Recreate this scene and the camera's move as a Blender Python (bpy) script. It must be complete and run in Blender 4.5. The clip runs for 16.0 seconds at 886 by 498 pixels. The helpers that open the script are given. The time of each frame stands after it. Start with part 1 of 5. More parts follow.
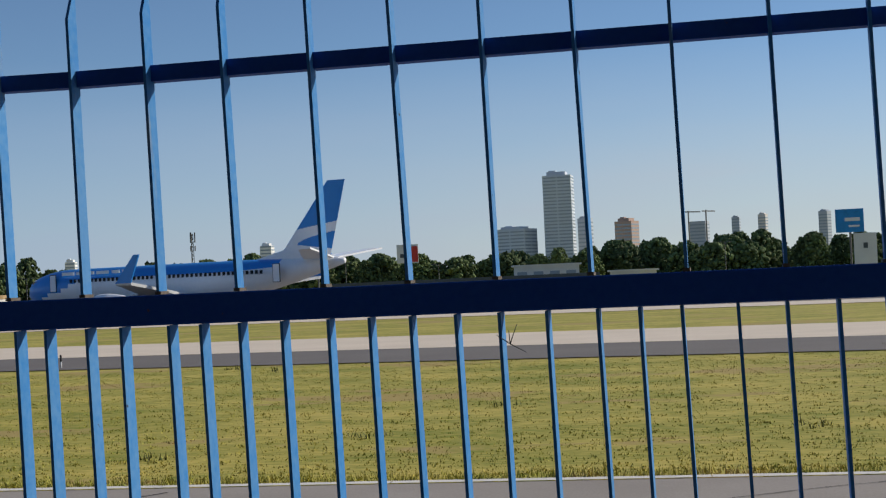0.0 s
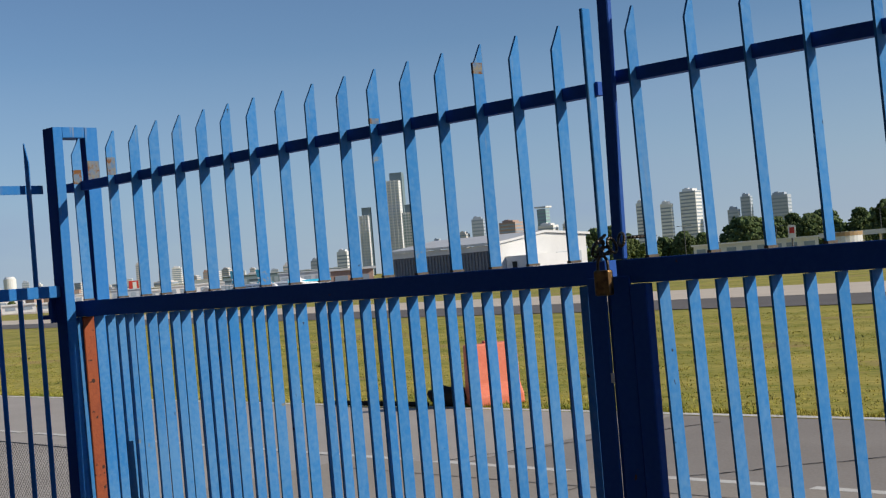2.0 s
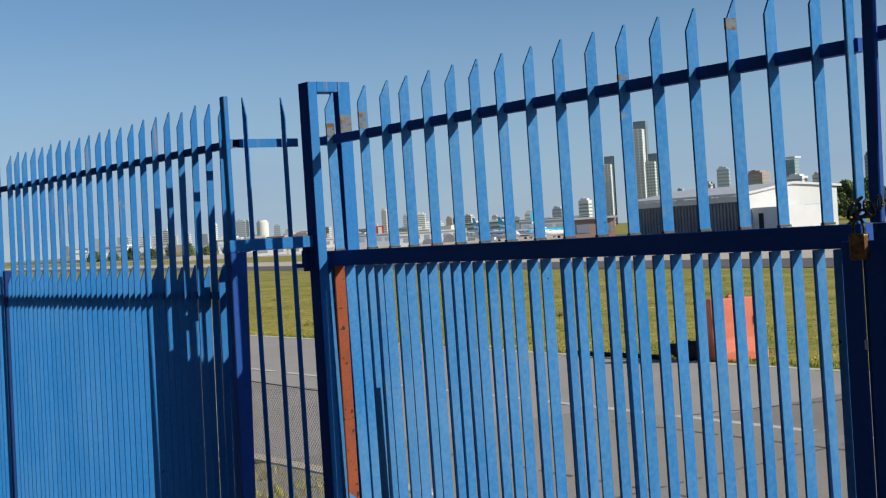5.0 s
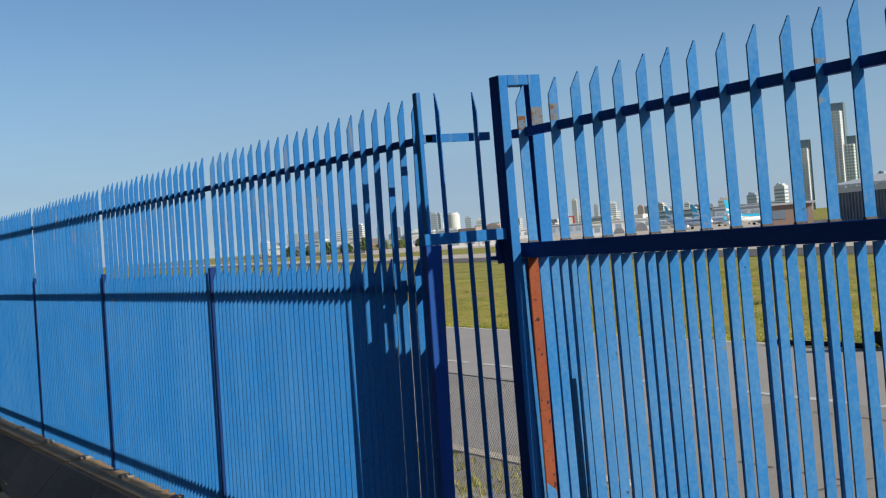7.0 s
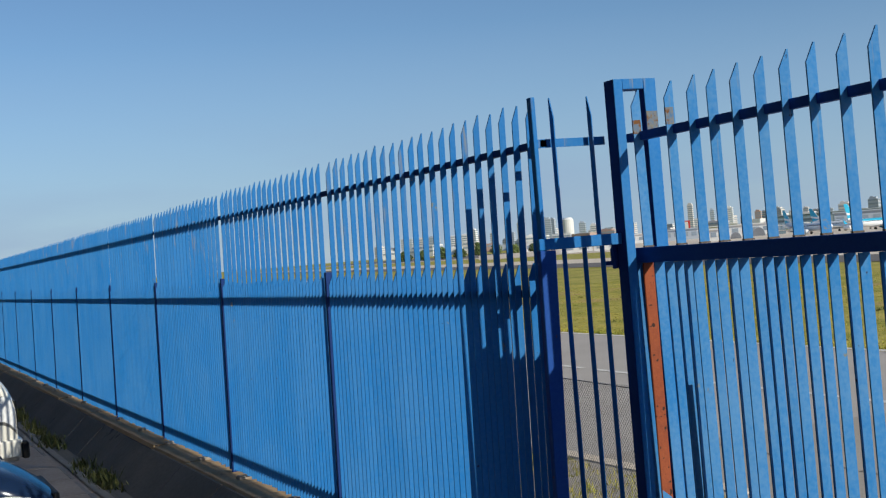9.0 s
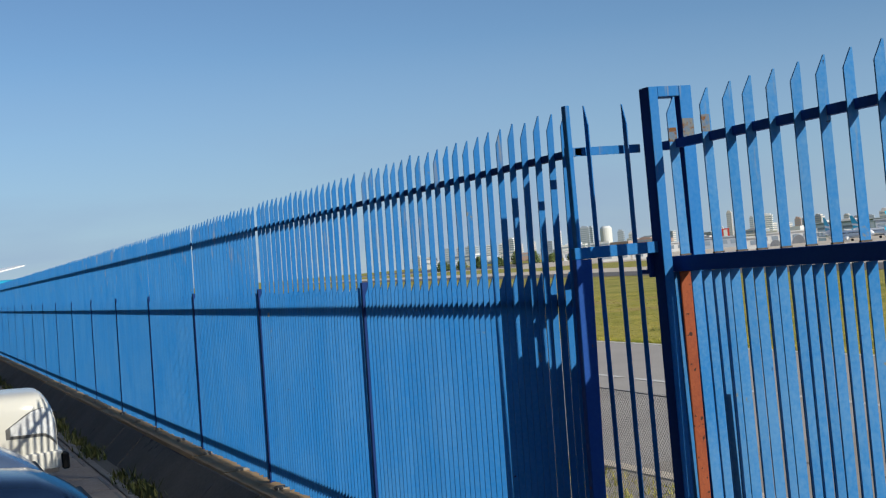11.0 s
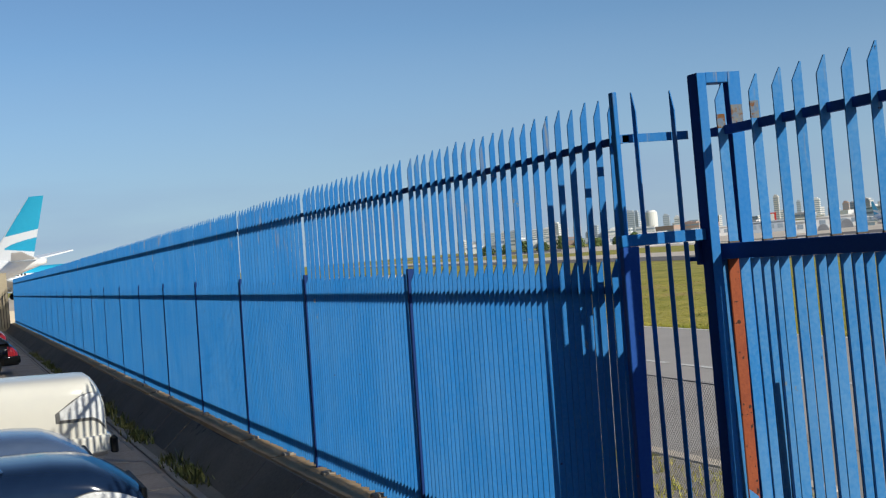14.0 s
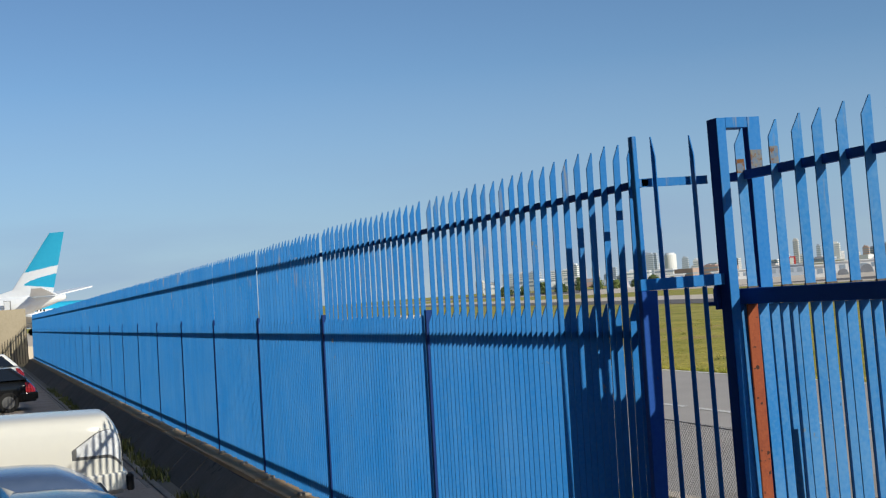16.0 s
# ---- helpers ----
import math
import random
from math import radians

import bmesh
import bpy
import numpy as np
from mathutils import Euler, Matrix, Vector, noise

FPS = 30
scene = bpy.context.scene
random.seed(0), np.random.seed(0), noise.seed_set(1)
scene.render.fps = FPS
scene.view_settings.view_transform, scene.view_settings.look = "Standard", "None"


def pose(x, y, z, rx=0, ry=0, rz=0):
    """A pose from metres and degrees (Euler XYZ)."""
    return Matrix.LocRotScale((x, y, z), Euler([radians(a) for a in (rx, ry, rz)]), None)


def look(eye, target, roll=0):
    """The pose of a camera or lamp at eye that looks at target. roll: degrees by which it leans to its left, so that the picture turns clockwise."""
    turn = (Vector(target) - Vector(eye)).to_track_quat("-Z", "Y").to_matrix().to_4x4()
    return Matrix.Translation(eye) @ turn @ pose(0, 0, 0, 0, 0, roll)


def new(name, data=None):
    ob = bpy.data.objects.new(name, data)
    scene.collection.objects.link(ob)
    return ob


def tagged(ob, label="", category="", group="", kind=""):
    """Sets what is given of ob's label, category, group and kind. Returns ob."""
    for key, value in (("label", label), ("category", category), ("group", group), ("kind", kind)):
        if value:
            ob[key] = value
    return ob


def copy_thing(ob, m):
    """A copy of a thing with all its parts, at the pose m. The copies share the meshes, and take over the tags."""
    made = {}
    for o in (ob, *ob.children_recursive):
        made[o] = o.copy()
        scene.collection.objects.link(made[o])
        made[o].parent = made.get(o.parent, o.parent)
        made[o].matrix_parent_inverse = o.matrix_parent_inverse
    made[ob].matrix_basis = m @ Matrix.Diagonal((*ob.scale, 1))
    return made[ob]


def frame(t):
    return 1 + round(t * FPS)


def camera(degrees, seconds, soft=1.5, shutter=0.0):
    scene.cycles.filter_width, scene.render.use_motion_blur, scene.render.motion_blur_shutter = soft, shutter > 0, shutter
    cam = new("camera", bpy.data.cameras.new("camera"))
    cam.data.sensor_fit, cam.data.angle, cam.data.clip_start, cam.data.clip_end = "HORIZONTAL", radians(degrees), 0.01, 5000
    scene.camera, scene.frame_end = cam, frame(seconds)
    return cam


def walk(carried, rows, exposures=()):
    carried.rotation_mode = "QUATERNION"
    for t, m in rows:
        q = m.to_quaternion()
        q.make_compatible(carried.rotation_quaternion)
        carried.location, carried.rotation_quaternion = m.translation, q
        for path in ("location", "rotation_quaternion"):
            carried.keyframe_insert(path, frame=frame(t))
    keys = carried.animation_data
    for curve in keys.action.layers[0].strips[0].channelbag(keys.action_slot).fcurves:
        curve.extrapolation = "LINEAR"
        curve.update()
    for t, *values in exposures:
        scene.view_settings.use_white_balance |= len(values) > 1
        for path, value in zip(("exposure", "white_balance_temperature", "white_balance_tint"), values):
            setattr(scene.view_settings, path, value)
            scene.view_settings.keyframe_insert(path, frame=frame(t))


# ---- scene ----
cam = camera(35.14, 16.0, soft=1.25)
PATH = [
    (0.0, pose(0.062, 0.066, 2.559, 91.214, 2.558, 8.158)),
    (0.3, pose(0.028, 0.072, 2.562, 91.561, 2.802, 16.351)),
    (0.5, pose(0.001, 0.077, 2.571, 91.595, 2.934, 21.311)),
    (0.7, pose(0.001, 0.078, 2.566, 91.457, 3.307, 25.576)),
    (1.0, pose(-0.001, 0.067, 2.561, 91.053, 4.029, 30.241)),
    (1.5, pose(-0.021, 0.029, 2.563, 90.835, 4.372, 38.959)),
    (2.0, pose(-0.019, 0.015, 2.573, 90.756, 4.632, 45.070)),
    (2.5, pose(-0.030, 0.011, 2.571, 90.108, 4.173, 47.461)),
    (3.0, pose(-0.040, 0.009, 2.565, 89.581, 3.572, 50.111)),
    (3.2, pose(-0.046, 0.017, 2.566, 89.393, 3.663, 50.770)),
    (5.3, pose(-0.002, -0.021, 2.622, 89.975, 3.791, 55.681)),
    (5.5, pose(0.014, -0.033, 2.628, 90.785, 3.949, 56.297)),
    (6.0, pose(0.015, -0.045, 2.628, 91.309, 4.412, 61.491)),
    (6.5, pose(0.033, -0.052, 2.628, 90.699, 4.553, 62.846)),
    (7.0, pose(0.007, -0.037, 2.616, 89.548, 4.718, 62.770)),
    (7.5, pose(0.001, -0.023, 2.599, 89.641, 4.495, 64.540)),
    (8.0, pose(0.015, -0.034, 2.618, 89.649, 4.557, 65.443)),
    (8.5, pose(0.025, -0.038, 2.616, 89.713, 4.661, 66.537)),
    (9.0, pose(0.012, -0.044, 2.616, 90.136, 4.722, 67.432)),
    (9.5, pose(0.019, -0.040, 2.614, 89.981, 4.619, 67.756)),
    (11.8, pose(-0.017, -0.012, 2.620, 90.636, 5.231, 69.657)),
    (12.0, pose(-0.014, -0.013, 2.623, 90.360, 5.285, 69.776)),
    (12.5, pose(-0.008, -0.021, 2.628, 90.209, 5.283, 69.734)),
    (13.0, pose(-0.007, -0.020, 2.615, 90.152, 5.033, 69.615)),
    (13.5, pose(-0.010, -0.015, 2.629, 89.962, 5.318, 70.233)),
    (14.0, pose(-0.018, -0.023, 2.634, 90.176, 5.045, 70.831)),
    (14.5, pose(-0.021, -0.028, 2.631, 90.455, 4.616, 70.987)),
    (15.0, pose(-0.020, -0.016, 2.643, 90.935, 4.752, 71.009)),
    (15.5, pose(-0.001, -0.026, 2.637, 91.305, 4.787, 71.266)),
    (16.0, pose(-0.007, -0.027, 2.643, 91.885, 4.420, 71.575)),
]
walk(cam, PATH, [(0.0, 0.0, 6650, 10), (3.0, -0.06, 6720, 9), (5.5, 0.0, 6520, 6), (16.0, 0.0, 6450, 6)])

# ---- light ----
SUN_EL, SUN_AZ = 27.5, 60.0      # degrees; azimuth from +y towards +x
world = bpy.data.worlds.new("sky")
scene.world = world
world.use_nodes = True
wn, wl = world.node_tree.nodes, world.node_tree.links
sky = wn.new("ShaderNodeTexSky")
sky.sky_type = "NISHITA"
sky.sun_disc = False
sky.sun_elevation, sky.sun_rotation = radians(SUN_EL), radians(SUN_AZ)
sky.altitude, sky.air_density, sky.dust_density, sky.ozone_density = 1500, 1.0, 0.0, 3.0
cool = wn.new("ShaderNodeMix")
cool.data_type, cool.blend_type = "RGBA", "MULTIPLY"
cool.inputs["Factor"].default_value, cool.inputs["B"].default_value = 1.0, (0.88, 0.975, 1.07, 1)
wl.new(sky.outputs["Color"], cool.inputs["A"])
wn["Background"].inputs["Strength"].default_value = 0.088
# thin wisps of cloud low over the horizon
wco = wn.new("ShaderNodeTexCoord").outputs["Generated"]
wmp = wn.new("ShaderNodeMapping")
wmp.inputs["Scale"].default_value = (1.6, 1.6, 9.0)
wl.new(wco, wmp.inputs["Vector"])
wns = wn.new("ShaderNodeTexNoise")
wns.inputs["Scale"].default_value, wns.inputs["Detail"].default_value = 2.2, 6
wl.new(wmp.outputs["Vector"], wns.inputs["Vector"])
wrg = wn.new("ShaderNodeMapRange")
wrg.inputs["From Min"].default_value, wrg.inputs["From Max"].default_value, wrg.inputs["To Max"].default_value = 0.45, 0.72, 0.9
wrg.inputs["To Min"].default_value = 0.62
wl.new(wns.outputs["Fac"], wrg.inputs["Value"])
wsp = wn.new("ShaderNodeSeparateXYZ")
wl.new(wco, wsp.inputs["Vector"])
whi = wn.new("ShaderNodeMapRange")
whi.inputs["From Min"].default_value, whi.inputs["From Max"].default_value = 0.16, 0.03
wl.new(wsp.outputs["Z"], whi.inputs["Value"])
wmu = wn.new("ShaderNodeMath")
wmu.operation = "MULTIPLY"
wl.new(wrg.outputs[0], wmu.inputs[0])
wl.new(whi.outputs[0], wmu.inputs[1])
wcl = wn.new("ShaderNodeMix")
wcl.data_type = "RGBA"
wtn = wn.new("ShaderNodeMix")
wtn.data_type = "RGBA"
wtn.inputs["A"].default_value, wtn.inputs["B"].default_value = (3.3, 4.5, 6.75, 1), (5.4, 5.9, 6.7, 1)
wsd = wn.new("ShaderNodeMapRange")
wsd.inputs["From Min"].default_value, wsd.inputs["From Max"].default_value = -0.6, 0.1
wl.new(wsp.outputs["X"], wsd.inputs["Value"])
wl.new(wsd.outputs[0], wtn.inputs["Factor"])
wl.new(wtn.outputs["Result"], wcl.inputs["B"])
wl.new(wmu.outputs[0], wcl.inputs["Factor"])
wl.new(cool.outputs["Result"], wcl.inputs["A"])
wl.new(wcl.outputs["Result"], wn["Background"].inputs["Color"])
sun = new("sun", bpy.data.lights.new("sun", "SUN"))
sun.data.energy, sun.data.angle, sun.data.color = 4.2, radians(0.53), (1.0, 0.925, 0.80)
sx = math.cos(radians(SUN_EL)) * math.sin(radians(SUN_AZ))
sy = math.cos(radians(SUN_EL)) * math.cos(radians(SUN_AZ))
sun.matrix_world = look((sx * 50, sy * 50, 50 * math.sin(radians(SUN_EL))), (0, 0, 0))


# ---- materials ----
def mat(name, a, b=None, rough=0.7, metal=0.0, scale=4.0, fine=60.0, bump=0.15, wear=None, amount=0.0, wscale=3.0, per=0.0, stretch=None):
    """Two colours mixed by coarse and fine noise, with bump; wear: colour of stains of their own shape."""
    m = bpy.data.materials.new(name)
    m.use_nodes = True
    n, l = m.node_tree.nodes, m.node_tree.links
    bsdf = n["Principled BSDF"]
    b = b or tuple(c * 0.8 for c in a)
    co = n.new("ShaderNodeTexCoord").outputs["Object"]
    geo = n.new("ShaderNodeNewGeometry").outputs["Position"]
    if stretch:
        mp = n.new("ShaderNodeMapping")
        mp.inputs["Scale"].default_value = stretch
        l.new(geo, mp.inputs["Vector"])
        geo = mp.outputs["Vector"]
    n1, n2 = n.new("ShaderNodeTexNoise"), n.new("ShaderNodeTexNoise")
    for q, sc in ((n1, scale), (n2, fine)):
        q.inputs["Scale"].default_value, q.inputs["Detail"].default_value = sc, 5
        l.new(geo, q.inputs["Vector"])
    add = n.new("ShaderNodeMath")
    add.operation = "ADD"
    l.new(n1.outputs["Fac"], add.inputs[0])
    l.new(n2.outputs["Fac"], add.inputs[1])
    ramp = n.new("ShaderNodeMapRange")
    ramp.inputs["From Min"].default_value, ramp.inputs["From Max"].default_value = 0.75, 1.25
    l.new(add.outputs[0], ramp.inputs["Value"])
    mix = n.new("ShaderNodeMix")
    mix.data_type = "RGBA"
    mix.inputs["A"].default_value, mix.inputs["B"].default_value = (*a, 1), (*b, 1)
    l.new(ramp.outputs[0], mix.inputs["Factor"])
    out = mix.outputs["Result"]
    if per:
        ob = n.new("ShaderNodeObjectInfo")
        hsv = n.new("ShaderNodeHueSaturation")
        mr = n.new("ShaderNodeMapRange")
        mr.inputs["To Min"].default_value, mr.inputs["To Max"].default_value = 1 - per, 1 + per
        l.new(ob.outputs["Random"], mr.inputs["Value"])
        l.new(mr.outputs[0], hsv.inputs["Value"])
        l.new(out, hsv.inputs["Color"])
        out = hsv.outputs["Color"]
    if wear:
        n3 = n.new("ShaderNodeTexNoise")
        n3.inputs["Scale"].default_value, n3.inputs["Detail"].default_value = wscale, 8
        n3.inputs["Roughness"].default_value = 0.7
        l.new(geo, n3.inputs["Vector"])
        r3 = n.new("ShaderNodeMapRange")
        r3.inputs["From Min"].default_value, r3.inputs["From Max"].default_value = 0.72 - amount, 0.76 - amount
        l.new(n3.outputs["Fac"], r3.inputs["Value"])
        mx = n.new("ShaderNodeMix")
        mx.data_type = "RGBA"
        mx.inputs["B"].default_value = (*wear, 1)
        l.new(out, mx.inputs["A"])
        l.new(r3.outputs[0], mx.inputs["Factor"])
        out = mx.outputs["Result"]
    l.new(out, bsdf.inputs["Base Color"])
    bsdf.inputs["Roughness"].default_value, bsdf.inputs["Metallic"].default_value = rough, metal
    bsdf.inputs["Specular IOR Level"].default_value = 0.5 if rough < 0.4 else 0.25
    if bump:
        bp = n.new("ShaderNodeBump")
        bp.inputs["Strength"].default_value, bp.inputs["Distance"].default_value = bump, 0.01
        l.new(add.outputs[0], bp.inputs["Height"])
        l.new(bp.outputs["Normal"], bsdf.inputs["Normal"])
    return m


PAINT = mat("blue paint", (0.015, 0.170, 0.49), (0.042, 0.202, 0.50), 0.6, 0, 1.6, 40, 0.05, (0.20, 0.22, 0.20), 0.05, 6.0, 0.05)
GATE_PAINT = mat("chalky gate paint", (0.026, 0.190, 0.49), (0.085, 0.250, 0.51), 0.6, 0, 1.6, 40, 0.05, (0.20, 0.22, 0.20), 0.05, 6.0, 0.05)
# darker copy of the blue: shade on rails and posts, put into the colour
PAINT_SHADE = mat("blue post paint", (0.007, 0.066, 0.33), (0.013, 0.085, 0.36), 0.65, 0, 2, 50, 0.05, (0.20, 0.13, 0.08), 0.0, 6.0)
for m_ in (PAINT, GATE_PAINT):
    m_.node_tree.nodes["Principled BSDF"].inputs["Specular IOR Level"].default_value = 0.12
# the same blue with the shade of posts and rails put into its colour
NAVY_SHADE = mat("navy post paint", (0.004, 0.032, 0.17), (0.008, 0.045, 0.20), 0.7, 0, 2, 50, 0.05, (0.10, 0.07, 0.05), 0.0, 6.0)
RUST = mat("rust primer", (0.33, 0.085, 0.035), (0.24, 0.06, 0.03), 0.8, 0, 6, 70, 0.2, (0.08, 0.03, 0.02), 0.03, 9)
STEEL = mat("chain steel", (0.14, 0.12, 0.10), (0.06, 0.045, 0.03), 0.4, 0.8, 30, 90, 0.2)
BRASS = mat("worn brass", (0.33, 0.20, 0.08), (0.13, 0.075, 0.04), 0.45, 0.7, 20, 80, 0.15)
GALV = mat("galvanised wire", (0.22, 0.22, 0.21), (0.12, 0.11, 0.10), 0.6, 0.5, 20, 80, 0)
ASPHALT = mat("asphalt", (0.29, 0.262, 0.238), (0.35, 0.317, 0.29), 0.9, 0, 0.5, 30, 0.3, (0.18, 0.165, 0.155), 0.03, 0.9)
PALEROAD = mat("pale asphalt", (0.42, 0.385, 0.355), (0.50, 0.46, 0.425), 0.9, 0, 0.4, 25, 0.3, (0.33, 0.30, 0.28), 0.03, 0.9)
GUTTER_EDGE = mat("dull kerb edge", (0.17, 0.155, 0.14), (0.24, 0.22, 0.20), 0.95, 0, 1.5, 25, 0.4, (0.09, 0.085, 0.08), 0.08, 2)
KERB = mat("worn kerb concrete", (0.36, 0.33, 0.29), (0.28, 0.25, 0.22), 0.95, 0, 1.5, 25, 0.4, (0.13, 0.12, 0.11), 0.10, 2.2)
PEELED = mat("peeling black paint", (0.02, 0.022, 0.026), (0.06, 0.06, 0.06), 0.9, 0, 20, 70, 0.3, (0.36, 0.34, 0.30), 0.20, 34)
STAIN = mat("blotchy rust over paint", (0.07, 0.17, 0.33), (0.22, 0.20, 0.15), 0.85, 0, 9, 50, 0.2, (0.17, 0.075, 0.025), 0.19, 20)
WELD = mat("dull weld", (0.09, 0.07, 0.05), (0.16, 0.13, 0.10), 0.8, 0, 20, 60, 0.2)
APRON = mat("brownish worn concrete", (0.35, 0.312, 0.272), (0.43, 0.385, 0.338), 0.92, 0, 0.35, 22, 0.3, (0.22, 0.195, 0.175), 0.06, 0.8)
RUNWAY = mat("runway asphalt", (0.155, 0.14, 0.132), (0.19, 0.174, 0.163), 0.9, 0, 0.2, 8, 0.1)
CONCRETE = mat("concrete", (0.64, 0.55, 0.445), (0.73, 0.63, 0.515), 0.9, 0, 0.4, 12, 0.15, (0.38, 0.34, 0.30), 0.02, 0.7)
WALLCON = mat("weathered concrete", (0.15, 0.132, 0.112), (0.215, 0.192, 0.165), 0.95, 0, 1.2, 25, 0.5, (0.075, 0.07, 0.06), 0.08, 1.5)
COPING = mat("mortar coping", (0.36, 0.235, 0.125), (0.45, 0.32, 0.19), 0.95, 0, 2, 30, 0.5, (0.16, 0.11, 0.07), 0.06, 3)
FOOTING = mat("pale mortar", (0.40, 0.35, 0.29), (0.30, 0.25, 0.20), 0.95, 0, 6, 40, 0.5, (0.2, 0.16, 0.12), 0.06, 8)
TARMAC = mat("dark asphalt", (0.045, 0.044, 0.043), (0.065, 0.062, 0.06), 0.95, 0, 0.8, 20, 0.4, (0.035, 0.035, 0.035), 0.06, 1.3)
STREET = mat("worn street", (0.38, 0.30, 0.24), (0.48, 0.395, 0.33), 0.95, 0, 0.8, 20, 0.4, (0.08, 0.07, 0.065), 0.08, 1.3)
LINE = mat("white line paint", (0.78, 0.76, 0.72), (0.66, 0.64, 0.60), 0.8, 0, 3, 40, 0.1, (0.25, 0.24, 0.22), 0.03, 3)
GRASS = mat("dry grass", (0.20, 0.225, 0.03), (0.52, 0.42, 0.105), 1.0, 0, 0.5, 7.0, 0.7, (0.38, 0.29, 0.10), 0.16, 0.22, 0, (0.45, 1, 1))
BLADE = mat("grass blades", (0.25, 0.29, 0.04), (0.60, 0.49, 0.125), 0.9, 0, 0.5, 6, 0, (0.48, 0.37, 0.14), 0.16, 0.22, 0, (0.45, 1, 1))
WEED = mat("weeds", (0.06, 0.09, 0.022), (0.19, 0.18, 0.07), 0.8, 0, 4, 30, 0)
# distance haze is put into this green by lightening it
LEAF = mat("foliage", (0.065, 0.10, 0.034), (0.12, 0.155, 0.06), 0.85, 0, 0.5, 3, 0.4, None, 0, 1, 0.3)
LEAF_B = mat("bright foliage", (0.085, 0.12, 0.035), (0.14, 0.17, 0.06), 0.85, 0, 0.5, 3, 0.4, None, 0, 1, 0.25)
BARK = mat("bark", (0.06, 0.045, 0.03), None, 0.95)
WHITE = mat("white paint", (0.74, 0.74, 0.73), (0.66, 0.66, 0.66), 0.45, 0, 0.5, 6, 0)
CREAM = mat("cream car paint", (0.75, 0.73, 0.66), (0.73, 0.71, 0.65), 0.18, 0, 1, 8, 0)
NAVY = mat("dark blue car paint", (0.008, 0.020, 0.055), (0.010, 0.024, 0.062), 0.12, 0.1, 1, 8, 0)
MIDBLUE = mat("blue-grey car paint", (0.10, 0.15, 0.26), (0.12, 0.17, 0.28), 0.15, 0.3, 1, 8, 0)
BLACK = mat("black car paint", (0.012, 0.013, 0.014), None, 0.15, 0.2, 1, 8, 0)
RUBBER = mat("rubber", (0.02, 0.02, 0.02), None, 0.85)
CHROME = mat("chrome", (0.6, 0.6, 0.6), None, 0.2, 1.0, 3, 20, 0)
REDLAMP = mat("red lamp plastic", (0.45, 0.02, 0.03), None, 0.25, 0, 3, 20, 0)
AERO_BLUE = mat("airliner blue", (0.012, 0.23, 0.66), (0.014, 0.25, 0.70), 0.3, 0, 0.3, 3, 0)
AERO_CYAN = mat("airliner cyan", (0.03, 0.42, 0.66), (0.04, 0.46, 0.70), 0.3, 0, 0.3, 3, 0)
AERO_GREY = mat("airliner grey", (0.58, 0.59, 0.60), None, 0.35, 0.2, 0.3, 3, 0)
AERO_WHITE = mat("airliner white", (0.90, 0.91, 0.92), (0.85, 0.86, 0.88), 0.3, 0, 0.3, 3, 0)
DARK = mat("dark recess", (0.02, 0.022, 0.025), None, 0.6)
ORANGE = mat("orange plastic", (0.92, 0.29, 0.19), (0.84, 0.23, 0.14), 0.5, 0, 4, 30, 0.05)
HANGAR_DARK = mat("dark ribbed sheet", (0.19, 0.20, 0.225), (0.26, 0.27, 0.295), 0.7, 0, 0.5, 4, 0)
GREYWALL = mat("grey boundary wall", (0.10, 0.115, 0.13), None, 0.8, 0, 0.3, 3, 0)
BRICKWALL = mat("beige brick", (0.40, 0.34, 0.24), (0.47, 0.40, 0.29), 0.9, 0, 0.6, 10, 0.3, (0.25, 0.20, 0.14), 0.05, 1)
YELLOW = mat("yellow sign", (0.75, 0.62, 0.05), None, 0.5, 0, 1, 5, 0)
SIGNBLUE = mat("blue sign", (0.02, 0.25, 0.62), None, 0.5, 0, 1, 5, 0)
SIGNRED = mat("red sign", (0.60, 0.06, 0.05), None, 0.5, 0, 1, 5, 0)
POLE = mat("grey pole", (0.16, 0.16, 0.16), None, 0.6, 0.4)
PINKWALL = mat("pinkish wall", (0.55, 0.36, 0.28), None, 0.8)


def specks(m, colour, scale, lo):
    """Small chips in the paint."""
    n, l = m.node_tree.nodes, m.node_tree.links
    b = n["Principled BSDF"]
    src = b.inputs["Base Color"].links[0].from_socket
    ns, mr, mx = n.new("ShaderNodeTexNoise"), n.new("ShaderNodeMapRange"), n.new("ShaderNodeMix")
    ns.inputs["Scale"].default_value, ns.inputs["Detail"].default_value = scale, 3
    l.new(n.new("ShaderNodeNewGeometry").outputs["Position"], ns.inputs["Vector"])
    mr.inputs["From Min"].default_value, mr.inputs["From Max"].default_value = lo, lo + 0.03
    l.new(ns.outputs["Fac"], mr.inputs["Value"])
    mx.data_type = "RGBA"
    mx.inputs["B"].default_value = (*colour, 1)
    l.new(mr.outputs[0], mx.inputs["Factor"])
    l.new(src, mx.inputs["A"])
    l.new(mx.outputs["Result"], b.inputs["Base Color"])


